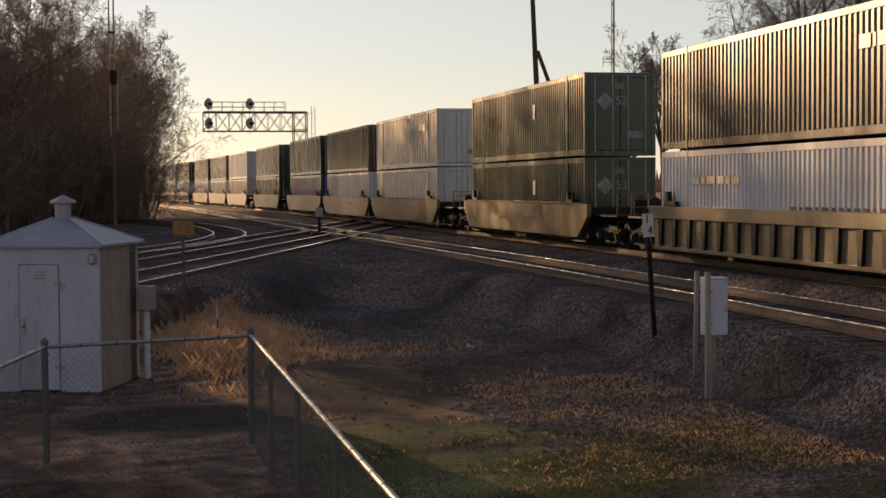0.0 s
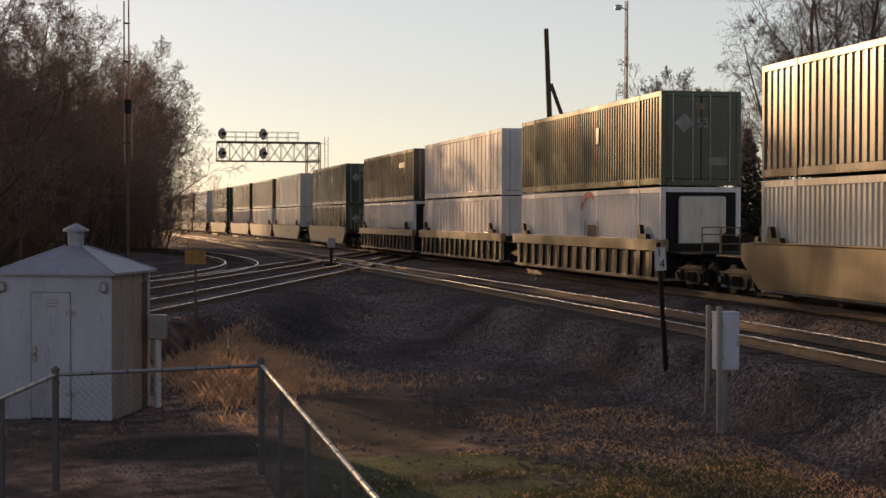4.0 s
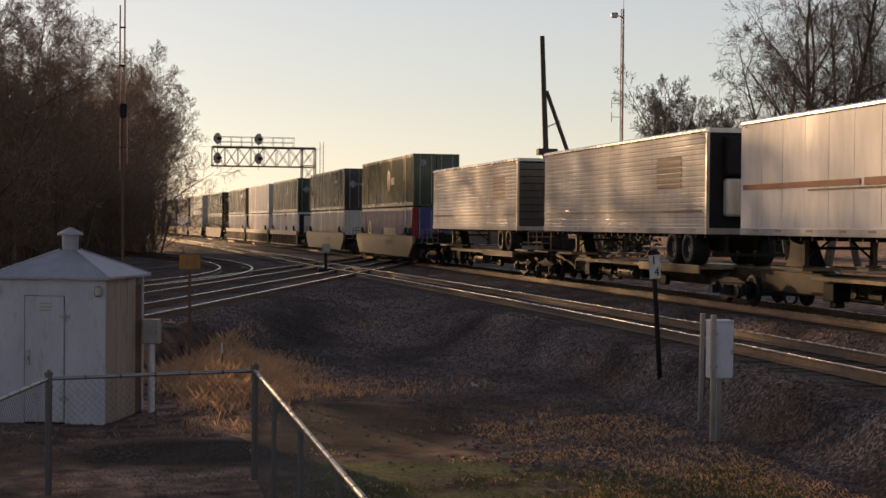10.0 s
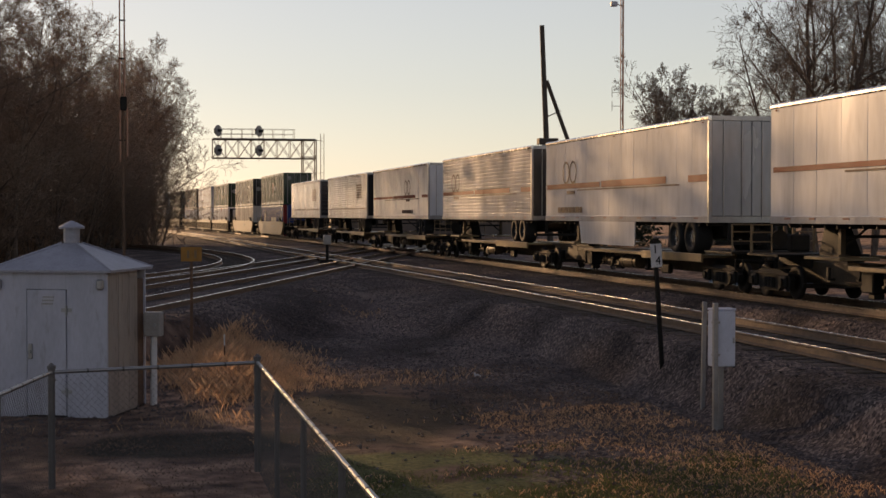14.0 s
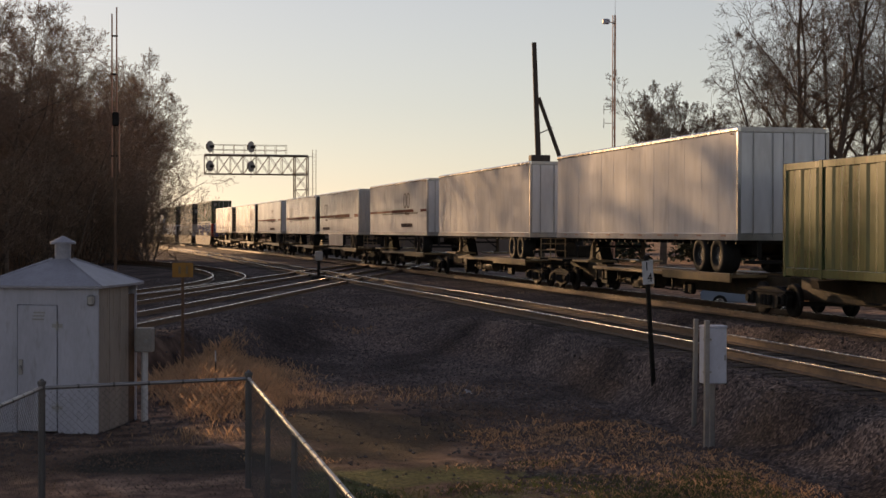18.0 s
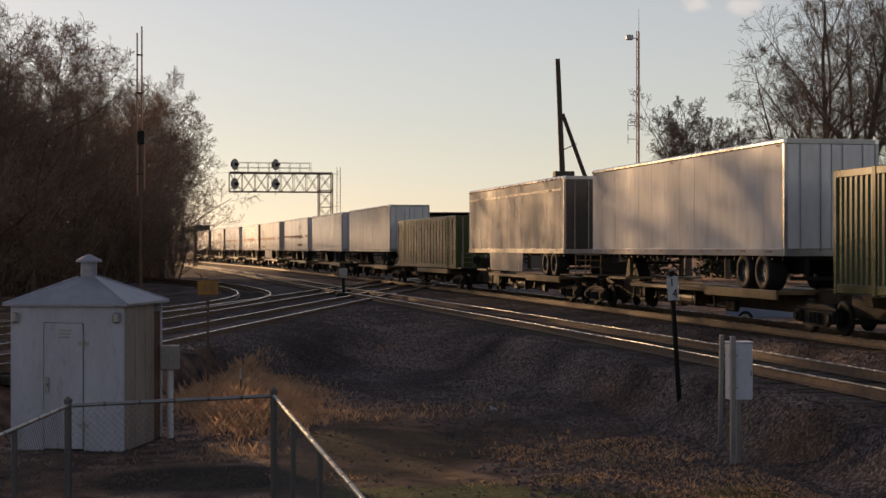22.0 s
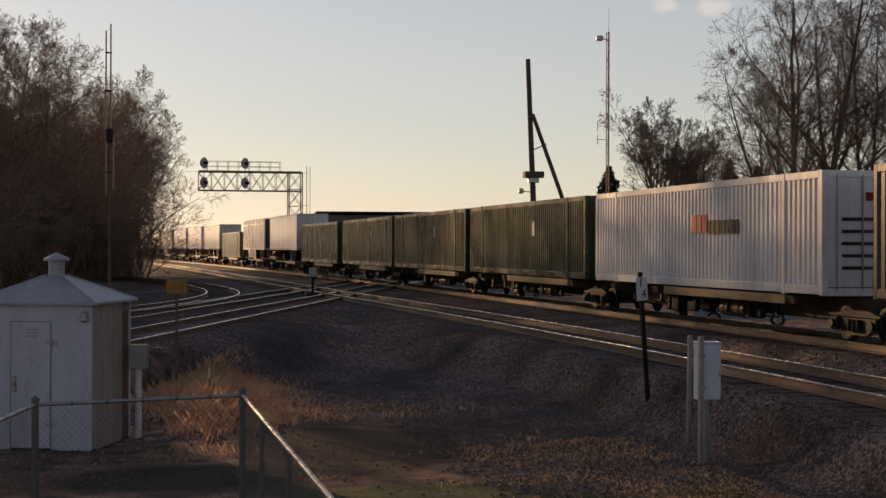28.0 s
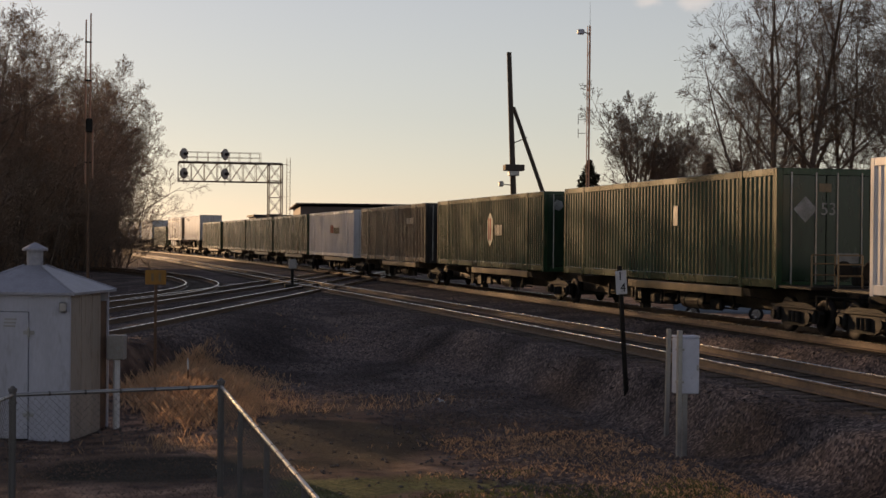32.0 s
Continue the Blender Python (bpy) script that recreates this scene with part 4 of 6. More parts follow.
# ---------------------------------------------------------------- rail cars
def truck(parent, y):
    """A two-axle bogie: cast side frames, bolster, wheels, axle boxes, springs."""
    def frames():
        bm = box(B(), -1.0, 1.0, -0.25, 0.25, 0.42, 0.74, 0.04)
        side = [(-1.2, 0.5), (-1.1, 0.62), (-0.55, 0.74), (0.55, 0.74), (1.1, 0.62), (1.2, 0.5), (1.12, 0.28), (0.68, 0.3), (0.45, 0.2), (-0.45, 0.2), (-0.68, 0.3), (-1.12, 0.28)]
        for f in (-1, 1):
            prism(bm, side, min(f * 0.95, f * 1.08), max(f * 0.95, f * 1.08), 0)
            box(bm, min(f * 0.9, f * 1.13), max(f * 0.9, f * 1.13), -1.15, 1.15, 0.6, 0.66, 0.01)
        return finish(bm, "truck", M["iron"])
    t = part("truck", shared(("bolster",), frames), None, parent, "dark cast bogie")
    t.location = (0, y, 0)
    for dy in (-0.89, 0.89):
        for f in (-1, 1):
            w = part("wheel", shared(("rwheel",), lambda: finish(wheel_mesh(0.42, 0.14, "wheel", 24), "wheel", M["wheel"], True)), None, t)
            w.location = (f * 0.76, dy, 0.425)
            a = part("axle_box", shared(("abox",), lambda: finish(tube(box(B(), -0.07, 0.07, -0.17, 0.17, -0.15, 0.16, 0.04), (-0.13, 0, 0), (0.13, 0, 0), 0.1, n=10), "axle_box", M["iron"])), None, t)
            a.location = (f * 1.1, dy, 0.43)
    for f in (-1, 1):
        s = part("spring", shared(("spring",), lambda: finish(tube(tube(tube(B(), (0, -0.2, -0.16), (0, -0.2, 0.1), 0.07, n=8), (0, 0.2, -0.16), (0, 0.2, 0.1), 0.07, n=8), (0, 0, -0.16), (0, 0, 0.1), 0.07, n=8), "spring", M["iron"])), None, t)
        s.location = (f * 1.1, 0, 0.44)
    for dy in (-1.38, 1.38):
        part("brake_beam", shared(("bbeam",), lambda: finish(box(B(), -0.85, 0.85, -0.04, 0.04, 0.3, 0.42), "brake_beam", M["iron"])), None, t).location = (0, dy, 0)
    return t


def hose(bm, x, y, z0, drop, span, r=0.03):
    """A slack hanging hose along the line."""
    pts = [(x, y + span * (k / 6 - 0.5), z0 - drop * (1 - (2 * k / 6 - 1) ** 2)) for k in range(7)]
    rings = [[bm.verts.new((p[0] + r * math.cos(k * 1.0472), p[1], p[2] + r * math.sin(k * 1.0472))) for k in range(6)] for p in pts]
    for a, b in zip(rings, rings[1:]):
        for k in range(6):
            bm.faces.new((a[k], a[(k + 1) % 6], b[(k + 1) % 6], b[k]))
    return bm


def underside(c, seed, y0, y1, top):
    """Tanks, rods, pipes and hangers under a deck."""
    r = random.Random(seed)
    y = y0
    pipe = tube(B(), (-0.62, y0, 0.5), (-0.62, y1, 0.5), 0.03, n=6)
    tube(pipe, (-0.5, y0 + 0.4, 0.36), (-0.5, y1 - 0.4, 0.4), 0.025, n=6)
    part("brake_pipe", pipe, M["iron"], c)
    tank = part("air_tank", tube(B(), (-0.78, y0 + 1.6, top - 0.3), (-0.78, y0 + 3.1, top - 0.3), 0.21, n=14), M["beam"], c, "grimy air tank")
    for u in (1.85, 2.8):
        part("tank_strap", tube(B(), (-0.78, y0 + u, top - 0.3), (-0.78, y0 + u + 0.06, top - 0.3), 0.222, n=14), M["iron"], tank)
    part("brake_cylinder", tube(tube(B(), (-0.7, y0 + 4.1, top - 0.32), (-0.7, y0 + 4.7, top - 0.32), 0.16, n=12), (-0.7, y0 + 4.7, top - 0.32), (-0.7, y0 + 5.6, top - 0.36), 0.03, n=6), M["iron"], c)
    part("valve_box", box(box(B(), -0.95, -0.5, y0 + 6.2, y0 + 6.75, top - 0.52, top - 0.08, 0.03), -0.85, -0.6, y0 + 6.3, y0 + 6.6, top - 0.66, top - 0.525, 0.02), M["iron"], c)
    while y < y1:
        h = r.uniform(0.2, 0.5)
        w = r.uniform(0.05, 0.14)
        x = -r.uniform(0.65, 1.15)
        part("hanger", box(box(B(), x, x + 0.06, y, y + w, top - h, top - 0.004), x - 0.04, x + 0.16, y - 0.03, y + w + 0.03, top - h - 0.05, top - h), M["iron"], c)
        y += r.uniform(0.9, 1.9)


def coupler(parent, y, f):
    for u in (-0.42, 0.42):
        part("air_hose", shared(("hose",), lambda: finish(hose(B(), 0, 0, 0.78, 0.42, 0.8), "air_hose", M["tyre"])), None, parent).location = (u, y + f * 0.75, 0)
    part("uncoupling_lever", shared(("lever", y, f), lambda: finish(tube(tube(B(), (-1.25, y + f * 0.35, 0.92), (-0.2, y + f * 0.4, 0.86), 0.02, n=6), (-1.25, y + f * 0.35, 0.92), (-1.25, y + f * 0.35, 0.62), 0.02, n=6), "uncoupling_lever", M["iron"])), None, parent)
    part("coupler", shared(("coupler", y, f), lambda: finish(box(box(B(), -0.09, 0.09, min(y, y + f * 0.9), max(y, y + f * 0.9), 0.72, 0.9, 0.02), -0.16, 0.16, min(y + f * 0.75, y + f * 1.05), max(y + f * 0.75, y + f * 1.05), 0.66, 0.98, 0.04), "coupler", M["iron"])), None, parent)


def end_frame(c, y0, y1, hand=False):
    a, b = min(y0, y1), max(y0, y1)
    part("end_platform", shared(("plat", a, b), lambda: finish(box(box(B(), -0.35, 0.35, a, b, 0.78, 1.05, 0.03), -1.25, 1.25, a, b, 1.05, 1.12, 0.01), "end_platform", M["iron"])), None, c)
    if hand:
        yy = a + 0.12 if abs(a) > abs(b) else b - 0.12
        for x in (-1.18, 0.6):
            def ladder():
                bm = B()
                for u in (x, x + 0.58):
                    tube(bm, (u, yy, 1.1), (u, yy, 1.85), 0.022, n=6)
                for z in (1.4, 1.65, 1.85):
                    tube(bm, (x, yy, z), (x + 0.58, yy, z), 0.018, n=6)
                return finish(bm, "end_ladder", M["wellpaint"])
            part("end_ladder", shared(("ladder", yy, x), ladder), None, c, "ochre end ladder")
        part("brake_box", shared(("bbox", yy), lambda: finish(box(B(), -0.1, 0.45, yy - 0.1, yy + 0.2, 1.15, 1.6, 0.04), "brake_box", M["iron"])), None, c)
        part("brake_wheel", shared(("bwheel", yy), lambda: finish(tube(B(), (-0.4, yy - 0.05, 1.5), (-0.4, yy + 0.0, 1.5), 0.22, n=14), "brake_wheel", M["iron"])), None, c)


def well_car(label, kind, front, rear, joint_front, joint_rear):
    """A car with a deep well between two side sills."""
    c = thing("well_car", label, "rail car", "double-stack well cars")
    paint = M["wellpaint" if kind == "smooth" else "wellgrey"]
    hl = 8.55
    for f in (-1, 1):
        xo, xi = f * 1.5, f * 1.34

        def smooth_sill():
            o = [(-hl - 0.35, 1.02), (-hl - 0.35, 1.46), (hl + 0.35, 1.46), (hl + 0.35, 1.02), (hl - 0.75, 0.3), (-hl + 0.75, 0.3)]
            bm = prism(B(), o, min(xo, xi), max(xo, xi), 0)
            bmesh.ops.bevel(bm, geom=bm.edges[:], offset=0.02, segments=1, affect="EDGES")
            box(bm, min(f * 1.34, f * 1.54), max(f * 1.34, f * 1.54), -hl + 0.3, hl - 0.3, 1.465, 1.5)
            return finish(bm, "side_sill", paint)

        def flange_sill():
            bm = box(B(), min(xo, f * 1.3), max(xo, f * 1.3), -hl - 0.2, hl + 0.2, 1.1, 1.47, 0.02)
            box(bm, min(f * 1.4, f * 1.36), max(f * 1.4, f * 1.36), -hl + 0.2, hl - 0.2, 0.3, 1.095)
            box(bm, min(f * 1.48, f * 1.34), max(f * 1.48, f * 1.34), -hl + 0.2, hl - 0.2, 0.2, 0.31, 0.01)
            return finish(bm, "side_sill", paint)

        part("side_sill", shared(("sill", kind, f), smooth_sill if kind == "smooth" else flange_sill), None, c)
        if kind == "ribbed":
            me = shared(("stake", f), lambda: finish(prism(B(), [(-0.16, 1.1), (0.16, 1.1), (0.09, 0.3), (-0.09, 0.3)], min(f * 1.41, f * 1.495), max(f * 1.41, f * 1.495), 0), "stake", M["iron"]))
            for k in range(15):
                part("stake", me, None, c).location = (0, -7.7 + k * 1.1, 0)
        else:
            part("reporting_mark", bars(B(), -1.0, 0.95, [0.2, 0.2, 0.25, 0.2, 0.3, 0.2, 0.2], 0.2, 0.1, f * 1.507), M["logo_white"], c, "faded reporting marks")
        me = shared(("guide", f), lambda: finish(prism(B(), [(-0.45, 1.47), (-0.35, 1.62), (0.1, 1.62), (0.2, 1.9), (0.34, 1.9), (0.42, 1.47)], min(f * 1.36, f * 1.5), max(f * 1.36, f * 1.5), 0), "corner_guide", M["iron"]))
        for y in (-6.9, 6.9):
            g = part("corner_guide", me, None, c)
            g.matrix_local = pose(0, y, 0, 0, 0, 0)
    for y in (-7.45, 0.0, 7.45):
        part("floor_bearer", shared(("wfloor",), lambda: finish(box(B(), -1.34, 1.34, -0.8, 0.8, 0.14, 0.2), "floor_bearer", M["iron"])), None, c).location = (0, y, 0)
    for y in (-8.5, 8.5):
        part("end_bulkhead", shared(("bulk", y), lambda: finish(box(B(), -1.34, 1.34, y - 0.06, y + 0.06, 0.3, 1.35), "end_bulkhead", M["iron"])), None, c)
    end_frame(c, 8.6, front, joint_front)
    end_frame(c, -8.6, -rear, joint_rear)
    if joint_front:
        truck(c, front - 1.1)
        coupler(c, front - 0.2, 1)
    truck(c, -(rear - 1.1) if joint_rear else -rear)
    if joint_rear:
        coupler(c, -rear + 0.2, -1)
    return c


def spine_car(label, front, rear, free_front, free_rear, load):
    """A slim beam on bogies that carries one box."""
    c = thing("spine_car", label, "rail car", "spine cars")
    paint = M["spine"]
    part("centre_beam", shared(("beam", front, rear), lambda: finish(box(B(), -0.3, 0.3, -rear + 0.3, front - 0.3, 0.4, 0.96, 0.03), "centre_beam", M["beam"])), None, c)
    if load == "container":
        for y in (-6.4, -2.6, 2.6, 6.4):
            part("cross_arm", shared(("arm",), lambda: finish(prism(B(), [(-1.3, 0.98), (1.3, 0.98), (1.25, 0.8), (0.3, 0.62), (-0.3, 0.62), (-1.25, 0.8)], -0.2, 0.2, 1), "cross_arm", M["beam"])), None, c).location = (0, y, 0)
        for f in (-1, 1):
            part("side_guard", shared(("guard", f), lambda: finish(box(B(), min(f * 1.26, f * 1.32), max(f * 1.26, f * 1.32), -6.2, 1.8, 0.78, 1.0, 0.01), "side_guard", paint)), None, c, "ochre side guard")
    else:
        for f in (-1, 1):
            part("wheel_runway", shared(("run", f), lambda: finish(box(box(B(), min(f * 0.35, f * 1.4), max(f * 0.35, f * 1.4), -7.9, -3.0, 0.9, 0.975, 0.01), min(f * 1.36, f * 1.42), max(f * 1.36, f * 1.42), -7.9, -3.0, 0.78, 1.02, 0.01), "wheel_runway", paint)), None, c, "ochre plate under the trailer wheels")
            part("leg_plate", shared(("legp", f), lambda: finish(box(B(), min(f * 0.35, f * 1.35), max(f * 0.35, f * 1.35), 4.2, 6.0, 1.06, 1.135, 0.01), "leg_plate", paint)), None, c)
        for f in (-1, 1):
            part("deck_edge", shared(("dedge", f), lambda: finish(box(box(B(), min(f * 1.22, f * 1.3), max(f * 1.22, f * 1.3), -2.98, 3.9, 0.86, 0.96, 0.01), min(f * 0.35, f * 1.22), max(f * 0.35, f * 1.22), -2.98, 3.9, 0.9, 0.93), "deck_edge", paint)), None, c, "ochre edge of the deck")
        part("hitch", shared(("hitch",), lambda: finish(prism(B(), [(6.0, 0.95), (7.6, 0.95), (7.2, 1.86), (6.75, 1.86)], -0.22, 0.22, 0), "hitch", M["iron"])), None, c, "dark trailer hitch stand")
    if free_front:
        truck(c, front - 1.6)
        coupler(c, front - 0.6, 1)
        end_frame(c, front - 2.4, front - 0.5, True)
    truck(c, -(rear - 1.6) if free_rear else -rear)
    if free_rear:
        coupler(c, -rear + 0.6, -1)
        end_frame(c, -rear + 2.4, -rear + 0.5, True)
    underside(c, int(front * 10 + rear * 100), -4.6 if load == "container" else -2.8, 5.2, 0.8 if load == "container" else 0.88)
    for y in (-3.4, 1.0):
        part("brake_pipe_bracket", shared(("brk",), lambda: finish(box(box(B(), -0.34, -0.3, -0.1, 0.1, 0.4, 0.6), -0.5, -0.34, -0.35, 0.35, 0.3, 0.62, 0.05), "brake_pipe_bracket", M["iron"])), None, c).location = (-0.3, y, 0)
    return c


# ---------------------------------------------------------------- the train
# name, place of the box's front end along the line at 0 s
FRONT = dict(G9=298.0, G8=274.5, G7=255.4, G6=236.2, G5=212.5, G4=193.3, G3=174.0, A3=150.2, A2=127.1, A1=108.0, A=89.0, Bx=65.6, C=42.1, D=22.9, E=3.5, F=-20.0, H=-43.2, I=-64.4, J=-84.5, K=-103.0, L=-122.6,
             Mx=-140.8, N=-161.0, O=-179.9, P=-199.7, Q=-218.6, R=-237.7, S=-257.5, T=-276.4, U=-294.9, V=-311.9, W=-329.0, X=-346.3, Y=-364.8, Z=-383.4, ZA=-401.9, ZB=-422.4)
ORDER = list(FRONT)


def travelled(t):
    return 13.945 * t + 0.00441 * t * t


MOVERS = []     # thing, middle along the line at 0 s, half length, height


def add(ob, name, z=0.0):
    MOVERS.append((ob, FRONT[name] - CL / 2, 8.0, z))


def gaps(name):
    i = ORDER.index(name)
    f = FRONT[ORDER[i - 1]] - FRONT[name] if i else 20.0
    r = FRONT[name] - FRONT[ORDER[i + 1]] if i + 1 < len(ORDER) else 20.0
    return round(f, 1), round(r, 1)


LOW, HIGH = 0.20, 3.11
STACKS = {
    "G9": ("smooth", ("dark green freight container", "green_dark", 62, "doors", None), ("white ribbed freight container", "white", 62, "doors", None)),
    "G8": ("ribbed", ("brown ribbed freight container", "brown", 62, "doors", None), ("white ribbed freight container", "white", 62, "doors", None)),
    "G7": ("ribbed", ("cream ribbed freight container", "cream", 62, "doors", None), ("cream ribbed freight container", "cream", 62, "doors", None)),
    "G6": ("ribbed", ("dark green freight container", "green_dark", 62, "doors", None), ("white ribbed freight container", "white", 62, "doors", None)),
    "G5": ("smooth", ("brown ribbed freight container", "brown", 62, "doors", None), ("cream ribbed freight container", "cream", 62, "doors", None)),
    "G4": ("smooth", ("umber brown ribbed freight container", "brown", 62, "doors", None), ("cream ribbed freight container", "cream", 62, "doors", None)),
    "G3": ("smooth", ("white ribbed freight container", "white", 62, "doors", None), ("cream ribbed freight container", "cream", 62, "doors", None)),
    "A3": ("smooth", ("dark green freight container", "green_dark", 62, "doors", None), ("dark green freight container", "green_dark", 62, "doors", None)),
    "A2": ("smooth", ("green ribbed freight container", "green", 62, "doors", None), ("blue ribbed freight container", "blue", 62, "doors", None)),
    "A1": ("smooth", ("brown-grey ribbed freight container", "brown", 62, "doors", None), ("white ribbed freight container", "white", 40, "doors", None)),
    "A": ("smooth", ("off-white freight container with streaked doors", "cream", 24, "doors", logo_small), ("off-white freight container with wide ribs", "cream", 24, "doors", None)),
    "Bx": ("smooth", ("green freight container with a yellow end label", "green", 62, "doors", logo_green), ("green freight container with a white diamond", "green_dark", 62, "doors", logo_green)),
    "C": ("ribbed", ("charcoal ribbed freight container glinting in low sun", "grey_dark", 62, "doors", logo_small), ("white refrigerated container with red lettering bars", "white", 62, "unit", logo_red_words)),
    "D": ("ribbed", ("white freight container with wide ribs", "white", 22, "doors", None), ("white freight container with wide ribs", "white", 22, "doors", None)),
    "E": ("ribbed", ("green ribbed freight container with 53 on its doors", "green", 62, "doors", logo_green), ("white refrigerated container with a ring emblem", "white", 90, "unit", logo_ring)),
    "F": ("smooth", ("charcoal freight container with a white diamond on its doors", "grey_dark", 44, "doors", logo_arrow), ("white finely ribbed freight container", "cream", 62, "doors", None)),
    "H": ("smooth", ("green freight container with a white hexagon emblem", "green", 62, "doors", logo_hex), ("blue freight container with red corner bands", "blue", 62, "doors", logo_blue)),
}
for name, (kind, top, bottom) in STACKS.items():
    f, r = gaps(name)
    jf, jr = f > 21, r > 20.5
    hf, hr = (min(f, 23.6) / 2 - (0.55 if jf else 0)), (min(r, 23.6) / 2 - (0.55 if jr else 0))
    add(well_car("ochre %s-sided well car on dark bogies" % kind, kind, round(hf, 2), round(hr, 2), jf, jr), name)
    add(container(bottom[0], bottom[1], bottom[2], bottom[3], bottom[4], height=2.86), name, LOW)
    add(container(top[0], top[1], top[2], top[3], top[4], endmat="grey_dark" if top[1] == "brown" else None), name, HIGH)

TRAILERS = {
    "I": dict(label="white fluted trailer with a thin dark stripe and roll-up door", wall="fluted", paint="trailer_alu", stripe=("gold", 0.62, 0.07), end="rollup", logo=tsquare),
    "J": dict(label="white fluted refrigerated trailer with a faded brown panel", wall="fluted", paint="trailer_alu", stripe=("gold", 0.62, 0.06), end="unit", logo=tsquare),
    "K": dict(label="white sheet-sided trailer with an orange stripe and ring emblem", paint="trailer", stripe=("orange", 1.15, 0.17), logo=tlogo(-2.2, 1.75)),
    "L": dict(label="white fluted trailer with an orange stripe", wall="fluted", paint="trailer_alu", stripe=("orange", 1.15, 0.2), logo=tlogo(5.6, 1.75, False), endmat="grey_dark"),
    "Mx": dict(label="white sheet-sided trailer with an orange stripe and side skirt", paint="trailer", stripe=("orange", 1.15, 0.22), logo=tlogo(5.4, 1.75), skirt=True, endmat="trailer_grey"),
    "N": dict(label="white sheet-sided trailer with an orange stripe and bright rail", paint="trailer", stripe=("orange", 1.25, 0.16), logo=tlogo(-2.6, 1.9)),
    "O": dict(label="plain white sheet-sided trailer", paint="trailer"),
    "P": dict(label="plain white trailer with wide rear doors", paint="trailer"),
    "R": dict(label="grey trailer with bright double top rails and a side skirt", paint="trailer_grey", skirt=True, endmat="grey_dark", stripe=("alu", 2.42, 0.1)),
    "S": dict(label="plain white trailer with clean rear doors", paint="trailer"),
}
for name, kw in TRAILERS.items():
    f, r = gaps(name)
    add(semi_trailer(**kw), name)
    add(spine_car("ochre spine car under a trailer", f / 2, r / 2, f > 19.4, r > 19.4, "trailer"), name)

BOXES = {
    "Q": ("olive green container with wide ribs, its paint dulled", "olive", 20, "doors", None),
    "T": ("green ribbed freight container with an ochre emblem", "green_dim", 62, "doors", logo_green),
    "U": ("green ribbed freight container with a rusty patch", "green_dim", 62, "doors", logo_green),
    "V": ("dark green freight container", "green_dim", 62, "doors", logo_green),
    "W": ("dark green freight container with a pale emblem", "green_dim", 62, "doors", logo_green),
    "X": ("white freight container with red and dark lettering bars", "white", 62, "doors", logo_white_red),
    "Y": ("charcoal ribbed freight container with faded lettering bars", "grey_dim", 50, "doors", logo_small),
    "Z": ("green freight container with a white hexagon emblem", "green_dim", 62, "doors", logo_hex),
    "ZA": ("green ribbed freight container with a white diamond", "green_dim", 62, "doors", logo_green),
    "ZB": ("white ribbed freight container", "white", 62, "doors", None),
}
for name, (label, colour, ribs, end, lg) in BOXES.items():
    f, r = gaps(name)
    add(container(label, colour, ribs, end, lg, height=2.88 if name != "Q" else 2.75), name, 1.02)
    add(spine_car("ochre spine car under a container", f / 2, r / 2, f > 18.9, r > 18.9, "container"), name)


def on_line(s, half, z):
    a, b = s + half, s - half
    ax, bx = main_x(TRAIN_X, a), main_x(TRAIN_X, b)
    return pose((ax + bx) / 2, s, z, 0, 0, -math.degrees(math.atan2(ax - bx, a - b)))


